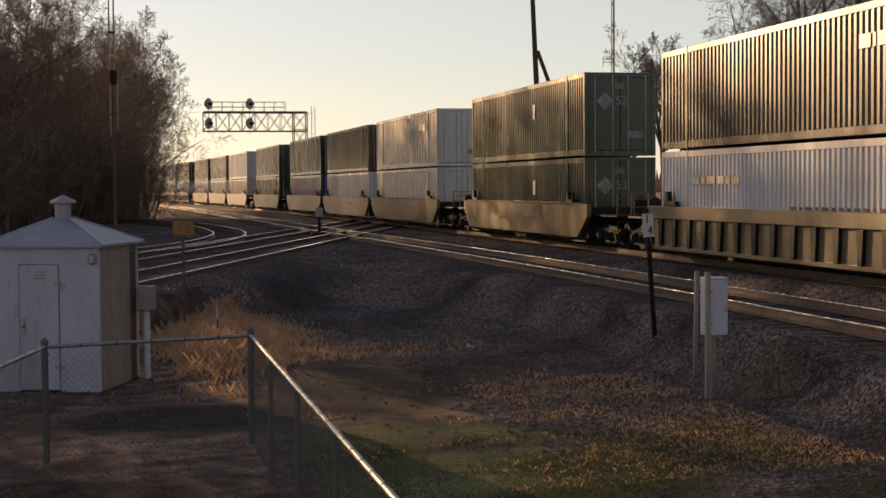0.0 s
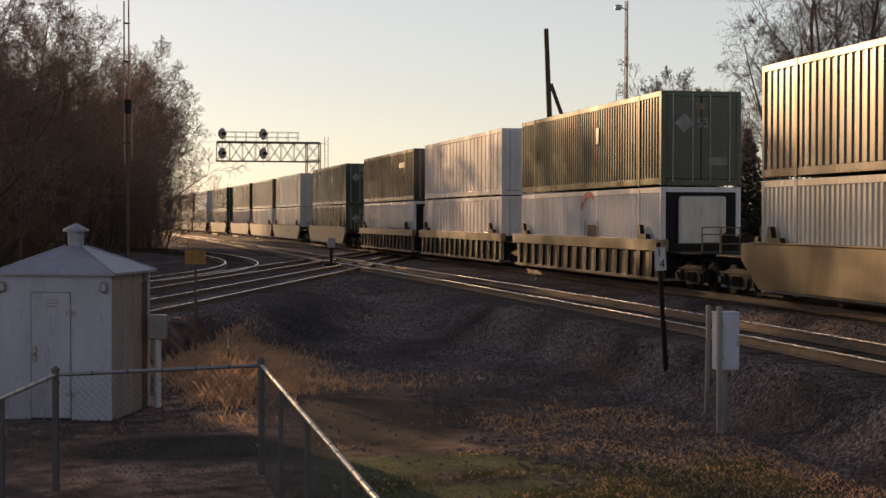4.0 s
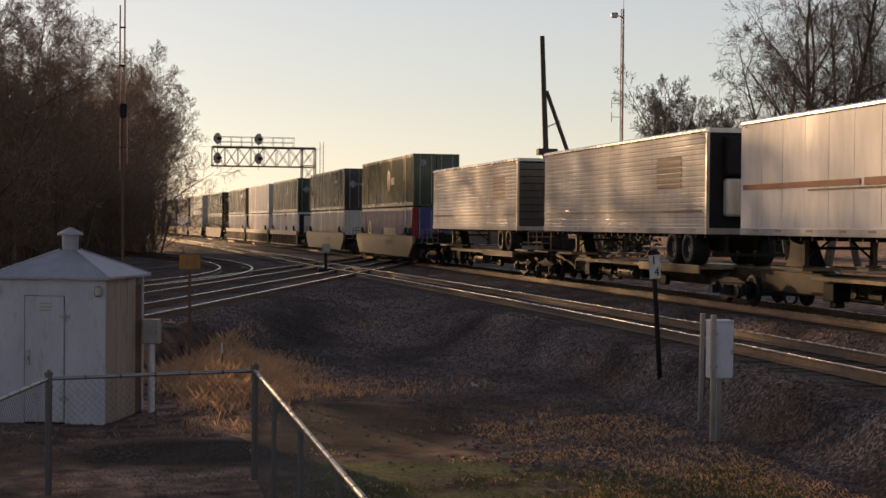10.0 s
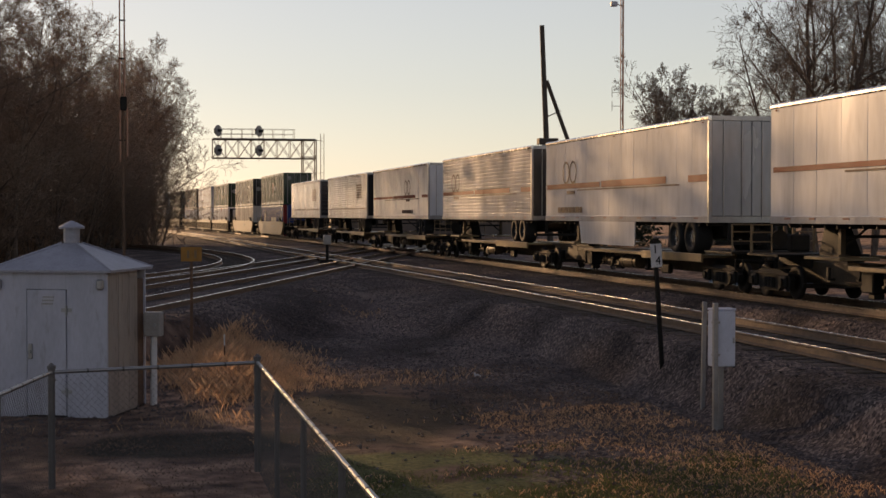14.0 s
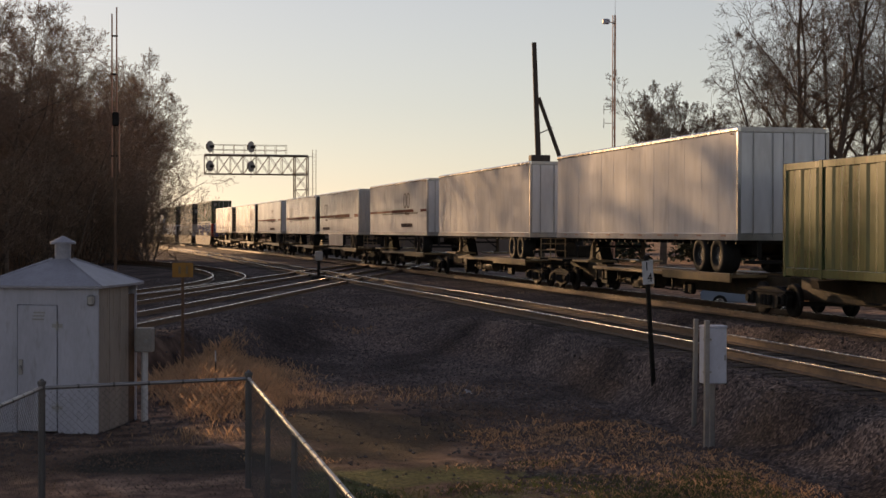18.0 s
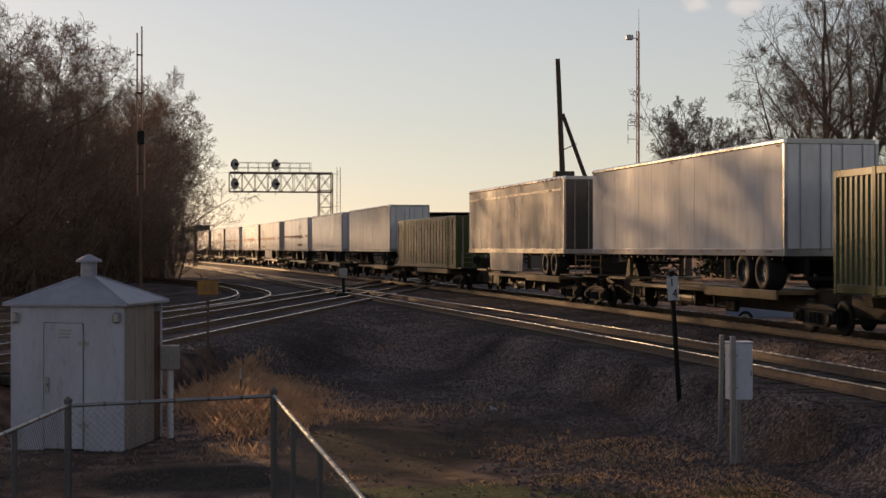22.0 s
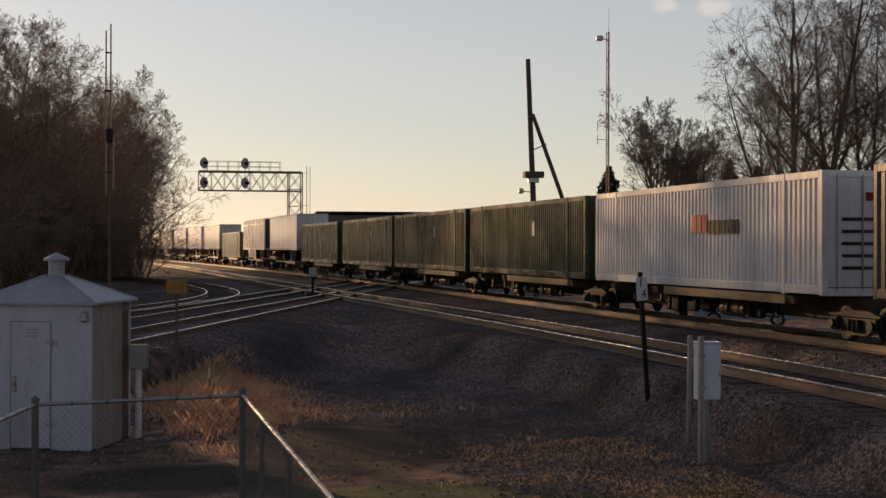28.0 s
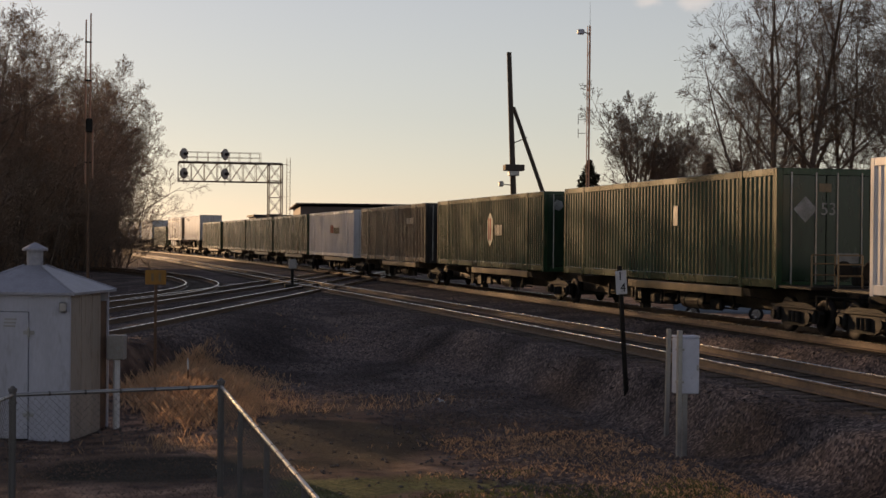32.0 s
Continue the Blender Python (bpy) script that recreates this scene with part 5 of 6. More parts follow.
# ---------------------------------------------------------------- equipment shed
def equipment_shed():
    s = thing("equipment_shed", "weathered white steel equipment shed with a pyramid roof and vent", "shed", at=pose(-1.185, 25.97, -1.2, 0, 0, -18.7))
    h, w = 2.4, 0.965
    th = 0.05
    part("front_wall", box(box(box(B(), -w, -0.40, -w, -w + th, 0, h), 0.29, w, -w, -w + th, 0, h), -0.40, 0.29, -w, -w + th, 2.09, h), M["shed"], s)
    part("back_wall", box(B(), -w, w, w - th, w, 0, h), M["shed"], s)
    part("side_wall", box(B(), -w, -w + th, -w + th, w - th, 0, h), M["shed"], s)
    part("side_wall", box(B(), w - th, w, -w + th, 0.52, 0, h), M["shedside"], s, "rust-streaked beige side")
    for yy in (-0.42, 0.1):
        part("wall_seam", box(B(), w, w + 0.012, yy - 0.02, yy + 0.02, 0.02, h - 0.06), M["shedside"], s)
    part("side_panel", box(B(), w - th - 0.03, w - 0.03, 0.52, w - th, 0, h - 0.2), M["rust"], s, "recessed rusty dark panel")
    part("base", box(B(), -w - 0.05, w + 0.05, -w - 0.05, w + 0.05, -0.12, 0.0), M["concrete"], s, "concrete slab")
    d = part("door", box(B(), -0.385, 0.275, -w - 0.02, -w + 0.03, 0.03, 2.08, 0.008), M["shed"], s, "white steel door")
    for z in (0.42, 1.75):
        part("hinge", box(tube(B(), (0.29, -w - 0.035, z - 0.07), (0.29, -w - 0.035, z + 0.07), 0.02, n=8), 0.2, 0.38, -w - 0.03, -w - 0.018, z - 0.03, z + 0.03), M["steel"], d)
    part("handle", box(box(B(), -0.36, -0.29, -w - 0.045, -w - 0.018, 0.95, 1.2, 0.008), -0.345, -0.305, -w - 0.09, -w - 0.04, 1.05, 1.1), M["steel"], d)
    for k in range(3):
        part("louvre", box(B(), -0.13 + 0.01 * k, 0.06 + 0.01 * k, -w - 0.035, -w - 0.018, 1.84 + 0.055 * k, 1.865 + 0.055 * k), M["steel"], d)
    for x in (-w + 0.1, w - 0.1):
        part("lamp", box(B(), x - 0.06, x + 0.06, -w - 0.1, -w, 2.08, 2.26, 0.03), M["steel"], s)
    # roof: four sloping sheets that meet under the vent
    o, a = 1.06, 0.13
    for k in range(4):
        bm = B()
        lo = [(-o, -o, h), (o, -o, h), (a, -a, h + 0.42), (-a, -a, h + 0.42)]
        t = [bm.verts.new(p) for p in lo] + [bm.verts.new((p[0], p[1], p[2] - 0.04)) for p in lo]
        for q in ((0, 1, 2, 3), (7, 6, 5, 4), (0, 4, 5, 1), (1, 5, 6, 2), (2, 6, 7, 3), (3, 7, 4, 0)):
            bm.faces.new([t[i] for i in q])
        bmesh.ops.transform(bm, matrix=pose(0, 0, 0, 0, 0, 90 * k), verts=bm.verts)
        part("roof_sheet", bm, M["shedroof"], s)
        bm = tube(B(), (o, -o, h), (a, -a, h + 0.425), 0.018, n=6)
        bmesh.ops.transform(bm, matrix=pose(0, 0, 0, 0, 0, 90 * k), verts=bm.verts)
        part("roof_hip", bm, M["shedroof"], s)
    part("vent_pipe", tube(B(), (0, 0, h + 0.38), (0, 0, h + 0.68), 0.135, n=20), M["shedroof"], s)
    part("vent_cap", tube(tube(B(), (0, 0, h + 0.665), (0, 0, h + 0.7), 0.215, n=20), (0, 0, h + 0.7), (0, 0, h + 0.8), 0.215, 0.02, n=20), M["shedroof"], s, "conical vent cap")
    return s


equipment_shed()


def junction_box():
    x, y = 0.17, 26.3
    s = thing("junction_box", "grey junction box on a white pipe beside the shed", "utility box", at=pose(x, y, gz(x, y), 0, 0, -18))
    part("post", tube(B(), (0, 0, -0.1), (0, 0, 1.22), 0.06, n=10), M["signwhite"], s)
    part("box_body", box(B(), -0.15, 0.15, -0.1, 0.1, 1.2, 1.62, 0.015), M["signalgrey"], s)
    part("knob", tube(B(), (0.05, -0.1, 1.4), (0.05, -0.13, 1.4), 0.035, n=8), M["steel"], s)


junction_box()


# ---------------------------------------------------------------- chain-link fence
def fence_panel(a, b, top, parent):
    (ax, ay), (bx, by) = a, b
    n = math.hypot(bx - ax, by - ay)
    ux, uy = (bx - ax) / n, (by - ay) / n
    zb = (gz(ax, ay) + gz(bx, by)) / 2 + 0.04
    h = top - 0.03 - zb
    V, Fc = [], []
    step, r = 0.085, 0.0017
    k = -h
    while k < n:
        for d in (1, -1):
            u0, u1 = k, k + h
            z0, z1 = (zb, zb + h) if d > 0 else (zb + h, zb)
            s0, s1 = max(0, u0), min(n, u1)
            if s1 - s0 > 0.02:
                f0, f1 = (s0 - u0) / h, (s1 - u0) / h
                p = Vector((ax + ux * s0, ay + uy * s0, z0 + (z1 - z0) * f0))
                q = Vector((ax + ux * s1, ay + uy * s1, z0 + (z1 - z0) * f1))
                e = (q - p).normalized()
                w = Vector((-uy, ux, 0)) * r
                m = e.cross(Vector((-uy, ux, 0))) * r
                i = len(V)
                V += [p + w, p + m, p - w - m * 0.5, q + w, q + m, q - w - m * 0.5]
                Fc += [(i, i + 1, i + 4, i + 3), (i + 1, i + 2, i + 5, i + 4), (i + 2, i, i + 3, i + 5)]
        k += step
    me = bpy.data.meshes.new("mesh_panel")
    me.from_pydata([tuple(v) for v in V], [], Fc)
    me.materials.append(M["wire"])
    part("mesh_panel", me, None, parent, "galvanised diamond wire mesh")


def chain_fence():
    f = thing("chain_link_fence", "galvanised chain-link fence with bright top rails", "fence")
    top = 0.215
    runs = [[(1.43, 19.2), (-1.09, 18.5)], [(-1.09, 18.5), (-1.5, 16.2), (-1.95, 13.7), (-2.4, 11.2), (-2.85, 8.7)], [(1.43, 19.2), (1.452, 16.6), (1.474, 14.0), (1.496, 11.4), (1.518, 8.8), (1.54, 6.2), (1.562, 3.6)]]
    seen = set()
    for run in runs:
        for p in run:
            if p in seen:
                continue
            seen.add(p)
            corner = p in ((1.43, 19.2), (-1.09, 18.5))
            r = 0.042 if corner else 0.03
            z = gz(*p)
            o = part("post", tube(B(), (p[0], p[1], z - 0.2), (p[0], p[1], top + (0.03 if corner else -0.03)), r, n=10), M["postgalv"], f)
            if corner:
                part("post_cap", tube(tube(B(), (p[0], p[1], top + 0.03), (p[0], p[1], top + 0.07), r * 1.25, n=10), (p[0], p[1], top + 0.07), (p[0], p[1], top + 0.1), r * 0.9, r * 0.3, n=10), M["postgalv"], o)
                for z2 in (top - 0.12, top - 0.6, top - 1.1):
                    part("band", tube(B(), (p[0], p[1], z2), (p[0], p[1], z2 + 0.03), r * 1.2, n=10), M["postgalv"], o)
        for a, b in zip(run, run[1:]):
            part("top_rail", tube(B(), (*a, top - 0.01), (*b, top - 0.01), 0.024, n=10), M["galv"], f, "bright round rail")
            fence_panel(a, b, top, f)
            n = max(2, int(math.dist(a, b) / 0.42))
            d = (Vector((*b, 0)) - Vector((*a, 0))).normalized() * 0.012
            for k in range(1, n):
                q = Vector((*a, top - 0.01)).lerp(Vector((*b, top - 0.01)), k / n)
                part("tie_wire", shared(("tiewire", a, b), lambda: finish(tube(B(), -d, d, 0.0275, n=8), "tie_wire", M["wire"])), None, f).location = q
    return f


chain_fence()


# ---------------------------------------------------------------- trackside posts and signs
def meter_box():
    x, y = 8.27, 20.8
    g = gz(x, y)
    s = thing("meter_box", "white utility box strapped to two pale steel posts", "utility box", at=pose(x, y, g))
    part("post", box(B(), -0.035, 0.035, -0.075, -0.005, -0.15, 0.8 - g, 0.006), M["steel"], s)
    part("post", box(B(), 0.12, 0.2, 0.12, 0.2, -0.15, 0.6 - g, 0.006), M["steel"], s)
    b = part("box_body", box(B(), -0.005, 0.335, 0.0, 0.25, -0.15 - g, 0.68 - g, 0.014), M["boxwhite"], s)
    part("lid", box(B(), -0.012, 0.342, -0.003, 0.257, 0.682 - g, 0.715 - g, 0.008), M["boxwhite"], b)
    part("latch", box(B(), 0.29, 0.315, -0.016, -0.001, 0.2 - g, 0.28 - g), M["steel"], b)
    for z in (0.02, 0.5):
        part("clamp", box(B(), -0.045, 0.06, -0.085, 0.0, z - g, z + 0.03 - g), M["steel"], b)
    x2, y2 = 8.79, 22.6
    g2 = gz(x2, y2)
    s2 = thing("stake", "pale square steel stake behind the utility box", "post", at=pose(x2, y2, g2, 1, 0.5, 0))
    part("stake_body", box(B(), -0.032, 0.032, -0.032, 0.032, -0.15, 0.71 - g2, 0.005), M["steel"], s2)


meter_box()


def quarter_sign():
    x, y = 9.12, 25.4
    g = gz(x, y)
    s = thing("distance_sign", "small white 1 4 board on a leaning dark post", "sign", at=pose(x, y, g, 0, -4.2, 12))
    part("post", box(B(), -0.04, 0.04, 0.0, 0.05, -0.25, 1.59 + 0.09 - g, 0.006), M["iron"], s)
    p = part("board", box(B(), -0.115, 0.115, -0.012, -0.002, 1.59 - 0.42 - g, 1.59 - g, 0.004), M["signwhite"], s)
    for z in (0.05, 0.37):
        part("bolt", tube(B(), (0, -0.012, 1.59 - z - g), (0, -0.02, 1.59 - z - g), 0.012, n=6), M["steel"], p)
    letters("1", 0.22, M["black"], p, pose(-0.02, -0.014, 1.59 - 0.1 - g, 90, 0, 0))
    letters("4", 0.22, M["black"], p, pose(0.03, -0.014, 1.59 - 0.31 - g, 90, 0, 0))


quarter_sign()


def yellow_sign():
    x, y = 0.98, 31.5
    g = gz(x, y)
    s = thing("speed_board", "yellow board with dark marks on a thin rusty post", "sign", at=pose(x, y, g, 0, 0, -4))
    part("post", box(B(), -0.03, 0.03, 0, 0.04, -0.2, 1.45 - g), M["rust"], s)
    b = part("board", box(B(), -0.215, 0.215, -0.014, -0.002, 1.13 - g, 1.43 - g, 0.004), M["yellow"], s)
    for u in (-0.09, 0.06):
        part("mark", box(B(), u, u + 0.05, -0.02, -0.013, 1.2 - g, 1.36 - g), M["spine"], b)


yellow_sign()


def marker_stake(x, y, h, top):
    s = thing("marker_stake", "thin marker stake with a pale tip in the dry grass", "post", at=pose(x, y, gz(x, y), 1, -1, 0))
    part("shaft", tube(B(), (0, 0, -0.1), (0, 0, h), 0.014, n=6), M["rust"], s)
    part("tip", tube(B(), (0, 0, h), (0, 0, h + top), 0.016, n=6), M["signwhite"], s)


marker_stake(1.62, 30.6, 0.55, 0.22)


def paper_scrap():
    x, y = 6.54, 29.2
    s = thing("paper_scrap", "crumpled white paper scrap on the dark ballast", "litter", at=pose(x, y, gz(x, y) + 0.02, 20, 12, 30))
    bm = B()
    r = random.Random(6)
    rows = [[bm.verts.new((-0.06 + 0.04 * i, -0.09 + 0.045 * j, r.uniform(0.0, 0.07))) for i in range(4)] for j in range(5)]
    for p, q in zip(rows, rows[1:]):
        for k in range(3):
            bm.faces.new((p[k], p[k + 1], q[k + 1], q[k]))
    bmesh.ops.solidify(bm, geom=bm.faces[:], thickness=0.004)
    part("sheet", bm, M["signwhite"], s)


paper_scrap()


def dwarf_signal():
    x, y = 8.55, 70.5
    g = gz(x, y)
    s = thing("switch_stand", "low grey switch stand beside the crossing tracks", "switch stand", at=pose(x, y, g))
    part("post", tube(B(), (0, 0, -0.1), (0, 0, 1.0), 0.07, n=8), M["iron"], s)
    part("head", box(B(), -0.18, 0.18, -0.15, 0.15, 0.9, 1.35, 0.04), M["signalgrey"], s)
    part("base", box(B(), -0.35, 0.35, -0.25, 0.25, -0.1, 0.18, 0.02), M["iron"], s)


dwarf_signal()


def radio_mast():
    x, y = -0.74, 60.0
    g = gz(x, y)
    s = thing("antenna_mast", "slim metal antenna mast catching warm light", "mast", at=pose(x, y, 0))
    part("pole", tube(B(), (0, 0, g - 0.2), (-0.03, 0, 6.5), 0.06, 0.05, n=10), M["rust"], s)
    part("clamp", box(B(), -0.13, 0.13, -0.09, 0.09, 6.2, 6.75, 0.04), M["iron"], s)
    for u, z0, z1 in ((-0.14, 6.7, 10.6), (0.04, 6.7, 10.86), (-0.13, 4.2, 6.3), (0.14, 4.4, 6.3)):
        part("antenna", tube(B(), (u, 0, z0), (u, 0, z1), 0.035, 0.028, n=8), M["mast"], s, "dull red rod")
    for z in (9.7, 8.2, 5.0):
        part("bracket", box(B(), -0.17, 0.08, -0.03, 0.03, z, z + 0.06), M["iron"], s)


radio_mast()


# ---------------------------------------------------------------- signal bridge
def signal_bridge():
    Y = 152.0
    s = thing("signal_bridge", "cantilever steel signal bridge with four round signal heads", "signal bridge")

    def bar(name, a, b, r=0.07, parent=s):
        r = r * 0.52
        return part(name, tube(B(), a, b, r, n=6), M["bridgesteel"], parent)

    y0, y1 = Y - 0.75, Y + 0.75
    for y in (y0, y1):
        bar("chord", (6.85, y, 7.84), (17.25, y, 7.84), 0.11)
        bar("chord", (6.85, y, 9.72), (17.25, y, 9.72), 0.11)
        n = 7
        for k in range(n):
            xa, xb = 6.85 + k * 9.07 / n, 6.85 + (k + 1) * 9.07 / n
            bar("brace", (xa, y, 7.84), (xb, y, 9.72), 0.05)
            bar("brace", (xa, y, 9.72), (xb, y, 7.84), 0.05)
            bar("upright", (xa, y, 7.84), (xa, y, 9.72), 0.055)
        for x in (15.92, 17.25):
            bar("leg", (x, y, -0.8), (x, y, 9.72), 0.12)
        for k in range(6):
            za, zb = 9.72 - k * 1.7, 9.72 - (k + 1) * 1.7
            bar("brace", (15.92, y, za), (17.25, y, zb), 0.05)
            bar("brace", (17.25, y, za), (15.92, y, zb), 0.05)
            bar("strut", (15.92, y, zb), (17.25, y, zb), 0.05)
    for k in range(8):
        x = 6.85 + k * 9.07 / 7
        bar("cross_tie", (x, y0, 7.84), (x, y1, 7.84), 0.05)
    part("walkway", box(B(), 6.9, 17.2, y0 + 0.02, y1 - 0.02, 9.8, 9.85), M["steel"], s)
    for z in (10.28, 10.78):
        bar("handrail", (7.7, y0, z), (15.06, y0, z), 0.04)
        bar("handrail", (7.7, y1, z), (15.06, y1, z), 0.04)
    for k in range(8):
        x = 7.7 + k * 7.36 / 7
        for y in (y0, y1):
            bar("handrail_post", (x, y, 9.8), (x, y, 10.8), 0.04)
    for x in (17.75, 18.1):
        bar("ladder_rail", (x, Y - 0.2, -0.6), (x, Y - 0.2, 10.4), 0.06)
    for k in range(30):
        bar("rung", (17.75, Y - 0.2, -0.2 + k * 0.35), (18.1, Y - 0.2, -0.2 + k * 0.35), 0.025)
    for z in (3.0, 6.4, 9.7):
        bar("strut", (17.25, Y - 0.4, z), (17.9, Y - 0.2, z), 0.04)
    for x in (7.37, 11.45):
        bar("head_post", (x, y0 - 0.12, 7.5), (x, y0 - 0.12, 11.1), 0.06)
        for z in (10.55, 8.6):
            h = part("signal_head", tube(B(), (0, 0.05, 0), (0, -0.06, 0), 0.56, n=28), M["signalgrey"], s, "round dull grey signal target")
            h.matrix_local = pose(x, y0 - 0.3, z, 0, 0, 52)
            o = part("hood", tube(B(), (0, -0.06, 0.0), (0, -0.42, 0.0), 0.16, 0.15, n=14), M["sigblack"], h)
            part("lens", tube(B(), (0, -0.425, 0), (0, -0.43, 0), 0.12, n=14), M["lens"], o)
            part("case", box(B(), -0.2, 0.2, 0.05, 0.4, -0.25, 0.25, 0.04), M["sigblack"], h)


signal_bridge()


# ---------------------------------------------------------------- poles beyond the train
def braced_pole():
    s = thing("utility_pole", "dark wooden pole with a leaning push brace and lamp", "utility pole")
    part("pole", tube(B(), (22.22, 80, gz(22.2, 80) - 0.3), (21.64, 80, 12.58), 0.19, 0.13, n=12), M["wood"], s)
    part("brace", tube(B(), (26.0, 80.2, gz(26, 80) - 0.3), (21.93, 80.05, 9.55), 0.14, 0.11, n=10), M["wood"], s)
    part("strut", tube(B(), (21.95, 80, 7.55), (22.75, 80.1, 7.9), 0.035, n=6), M["steel"], s)
    part("equipment_shelf", box(B(), 21.4, 22.5, 79.6, 80.2, 6.0, 6.35, 0.04), M["wood"], s)
    part("shelf_box", box(B(), 21.62, 22.2, 79.62, 79.95, 5.72, 6.0, 0.03), M["steel"], s)
    l = part("lamp_arm", tube(B(), (22.0, 80, 5.2), (21.35, 79.9, 5.25), 0.03, n=6), M["steel"], s)
    part("floodlight", box(B(), 21.1, 21.36, 79.75, 80.05, 5.12, 5.42, 0.06), M["steel"], l)


braced_pole()


def steel_mast():
    s = thing("radio_mast", "slim dull red lattice mast with a camera on top", "mast")
    x, y, top = 27.6, 84.0, 14.85
    g = gz(x, y)
    r = 0.09
    legs = [(x + r * math.cos(a), y + r * math.sin(a)) for a in (0.4, 2.5, 4.6)]
    for px, py in legs:
        part("leg", tube(B(), (px, py, g - 0.2), (px, py, top), 0.03, n=6), M["mast"], s)
    k, z = 0, g
    while z + 0.55 < top:
        a, b = legs[k % 3], legs[(k + 1) % 3]
        part("lacing", shared(("lace", k), lambda: finish(tube(B(), (*a, z), (*b, z + 0.55), 0.014, n=4), "lacing", M["mast"])), None, s)
        k, z = k + 1, z + 0.55
    part("camera_arm", tube(B(), (x, y, top - 0.5), (x - 0.5, y - 0.1, top - 0.35), 0.03, n=6), M["steel"], s)
    part("camera_case", box(B(), x - 0.75, x - 0.35, y - 0.25, y + 0.05, top - 0.55, top - 0.25, 0.05), M["shed"], s)
    part("whip_antenna", tube(B(), (x + 0.05, y, top), (x + 0.05, y, top + 1.4), 0.015, 0.008, n=5), M["steel"], s)
    for z in (9.3, 8.5):
        o = part("side_arm", tube(B(), (x, y, z), (x - 0.62, y, z), 0.02, n=5), M["steel"], s)
        part("dipole", tube(B(), (x - 0.62, y, z - 0.28), (x - 0.62, y, z + 0.28), 0.022, n=5), M["steel"], o)


steel_mast()


# ---------------------------------------------------------------- buildings and cars beyond
def warehouse():
    w = thing("warehouse", "long low brown warehouse with a dark flat roof", "building", at=pose(24.0, 190.0, -0.6, 0, 0, -4))
    part("front_wall", box(B(), 0, 26, 0, 0.3, 0, 6.9), M["bricks"], w)
    part("back_wall", box(B(), 0, 26, 17.7, 18, 0, 6.9), M["bricks"], w)
    part("end_wall", box(B(), 0, 0.3, 0.3, 17.7, 0, 6.9), M["bricks"], w)
    part("end_wall", box(B(), 25.7, 26, 0.3, 17.7, 0, 6.9), M["bricks"], w)
    part("roof", prism(B(), [(-0.6, 7.2), (-0.6, 7.35), (18.6, 7.0), (18.6, 6.85)], -0.6, 26.6, 0), M["roof"], w)
    for k in range(4):
        d = part("window", box(B(), 3 + k * 6, 5.2 + k * 6, -0.06, 0.0, 2.6, 4.2), M["steel"], w)
        part("pane", box(B(), 3.1 + k * 6, 5.1 + k * 6, -0.08, -0.06, 2.7, 4.1), M["glass"], d)
    a = thing("annex", "low brown annex with a flat roof beside the warehouse", "building", at=pose(18.6, 193.0, -0.6))
    part("wall", box(B(), 0, 5.0, 0, 9, 0, 5.6), M["bricks"], a)
    part("roof", box(B(), -0.3, 5.2, -0.3, 9.3, 5.6, 5.85), M["roof"], a)


warehouse()


def parked_car(x, y, rz, paint, label):
    c = thing("parked_car", label, "car", at=pose(x, y, gz(x, y), 0, 0, rz))
    side = [(-2.15, 0.45), (-2.2, 0.75), (-2.05, 0.92), (-1.55, 1.0), (-0.95, 1.4), (0.75, 1.43), (1.5, 1.02), (2.1, 0.85), (2.2, 0.6), (2.12, 0.32), (-2.0, 0.3)]
    bm = prism(B(), [(p, q) for p, q in side], -0.85, 0.85, 0)
    bmesh.ops.bevel(bm, geom=bm.edges[:], offset=0.06, segments=2, affect="EDGES")
    b = part("body", bm, M[paint], c)
    for f in (-1, 1):
        part("side_window", prism(B(), [(-1.35, 1.03), (-0.9, 1.34), (0.7, 1.36), (1.3, 1.04)], min(f * 0.845, f * 0.858), max(f * 0.845, f * 0.858), 0), M["glass"], b)
        for yy in (-1.3, 1.35):
            w = part("wheel", shared(("carwheel",), lambda: finish(wheel_mesh(0.32, 0.22, "wheel"), "wheel", M["tyre"], True)), None, c)
            w.location = (f * 0.76, yy, 0.32)
            part("rim", tube(B(), (f * 0.86, yy, 0.32), (f * 0.875, yy, 0.32), 0.19, n=14), M["alu"], c)
        part("headlight", box(B(), min(f * 0.5, f * 0.78), max(f * 0.5, f * 0.78), 2.1, 2.2, 0.62, 0.74, 0.02), M["alu"], c)
    part("windscreen", prism(B(), [(0.78, 1.4), (1.48, 1.05), (1.5, 1.07), (0.8, 1.425)], -0.7, 0.7, 0), M["glass"], b)
    part("rear_window", prism(B(), [(-1.5, 1.03), (-0.98, 1.37), (-0.99, 1.395), (-1.53, 1.05)], -0.7, 0.7, 0), M["glass"], b)


parked_car(26.0, 60.0, 64, "carblue", "pale blue hatchback parked beyond the tracks")
parked_car(31.5, 67.0, 70, "carwhite", "white hatchback parked beyond the tracks")


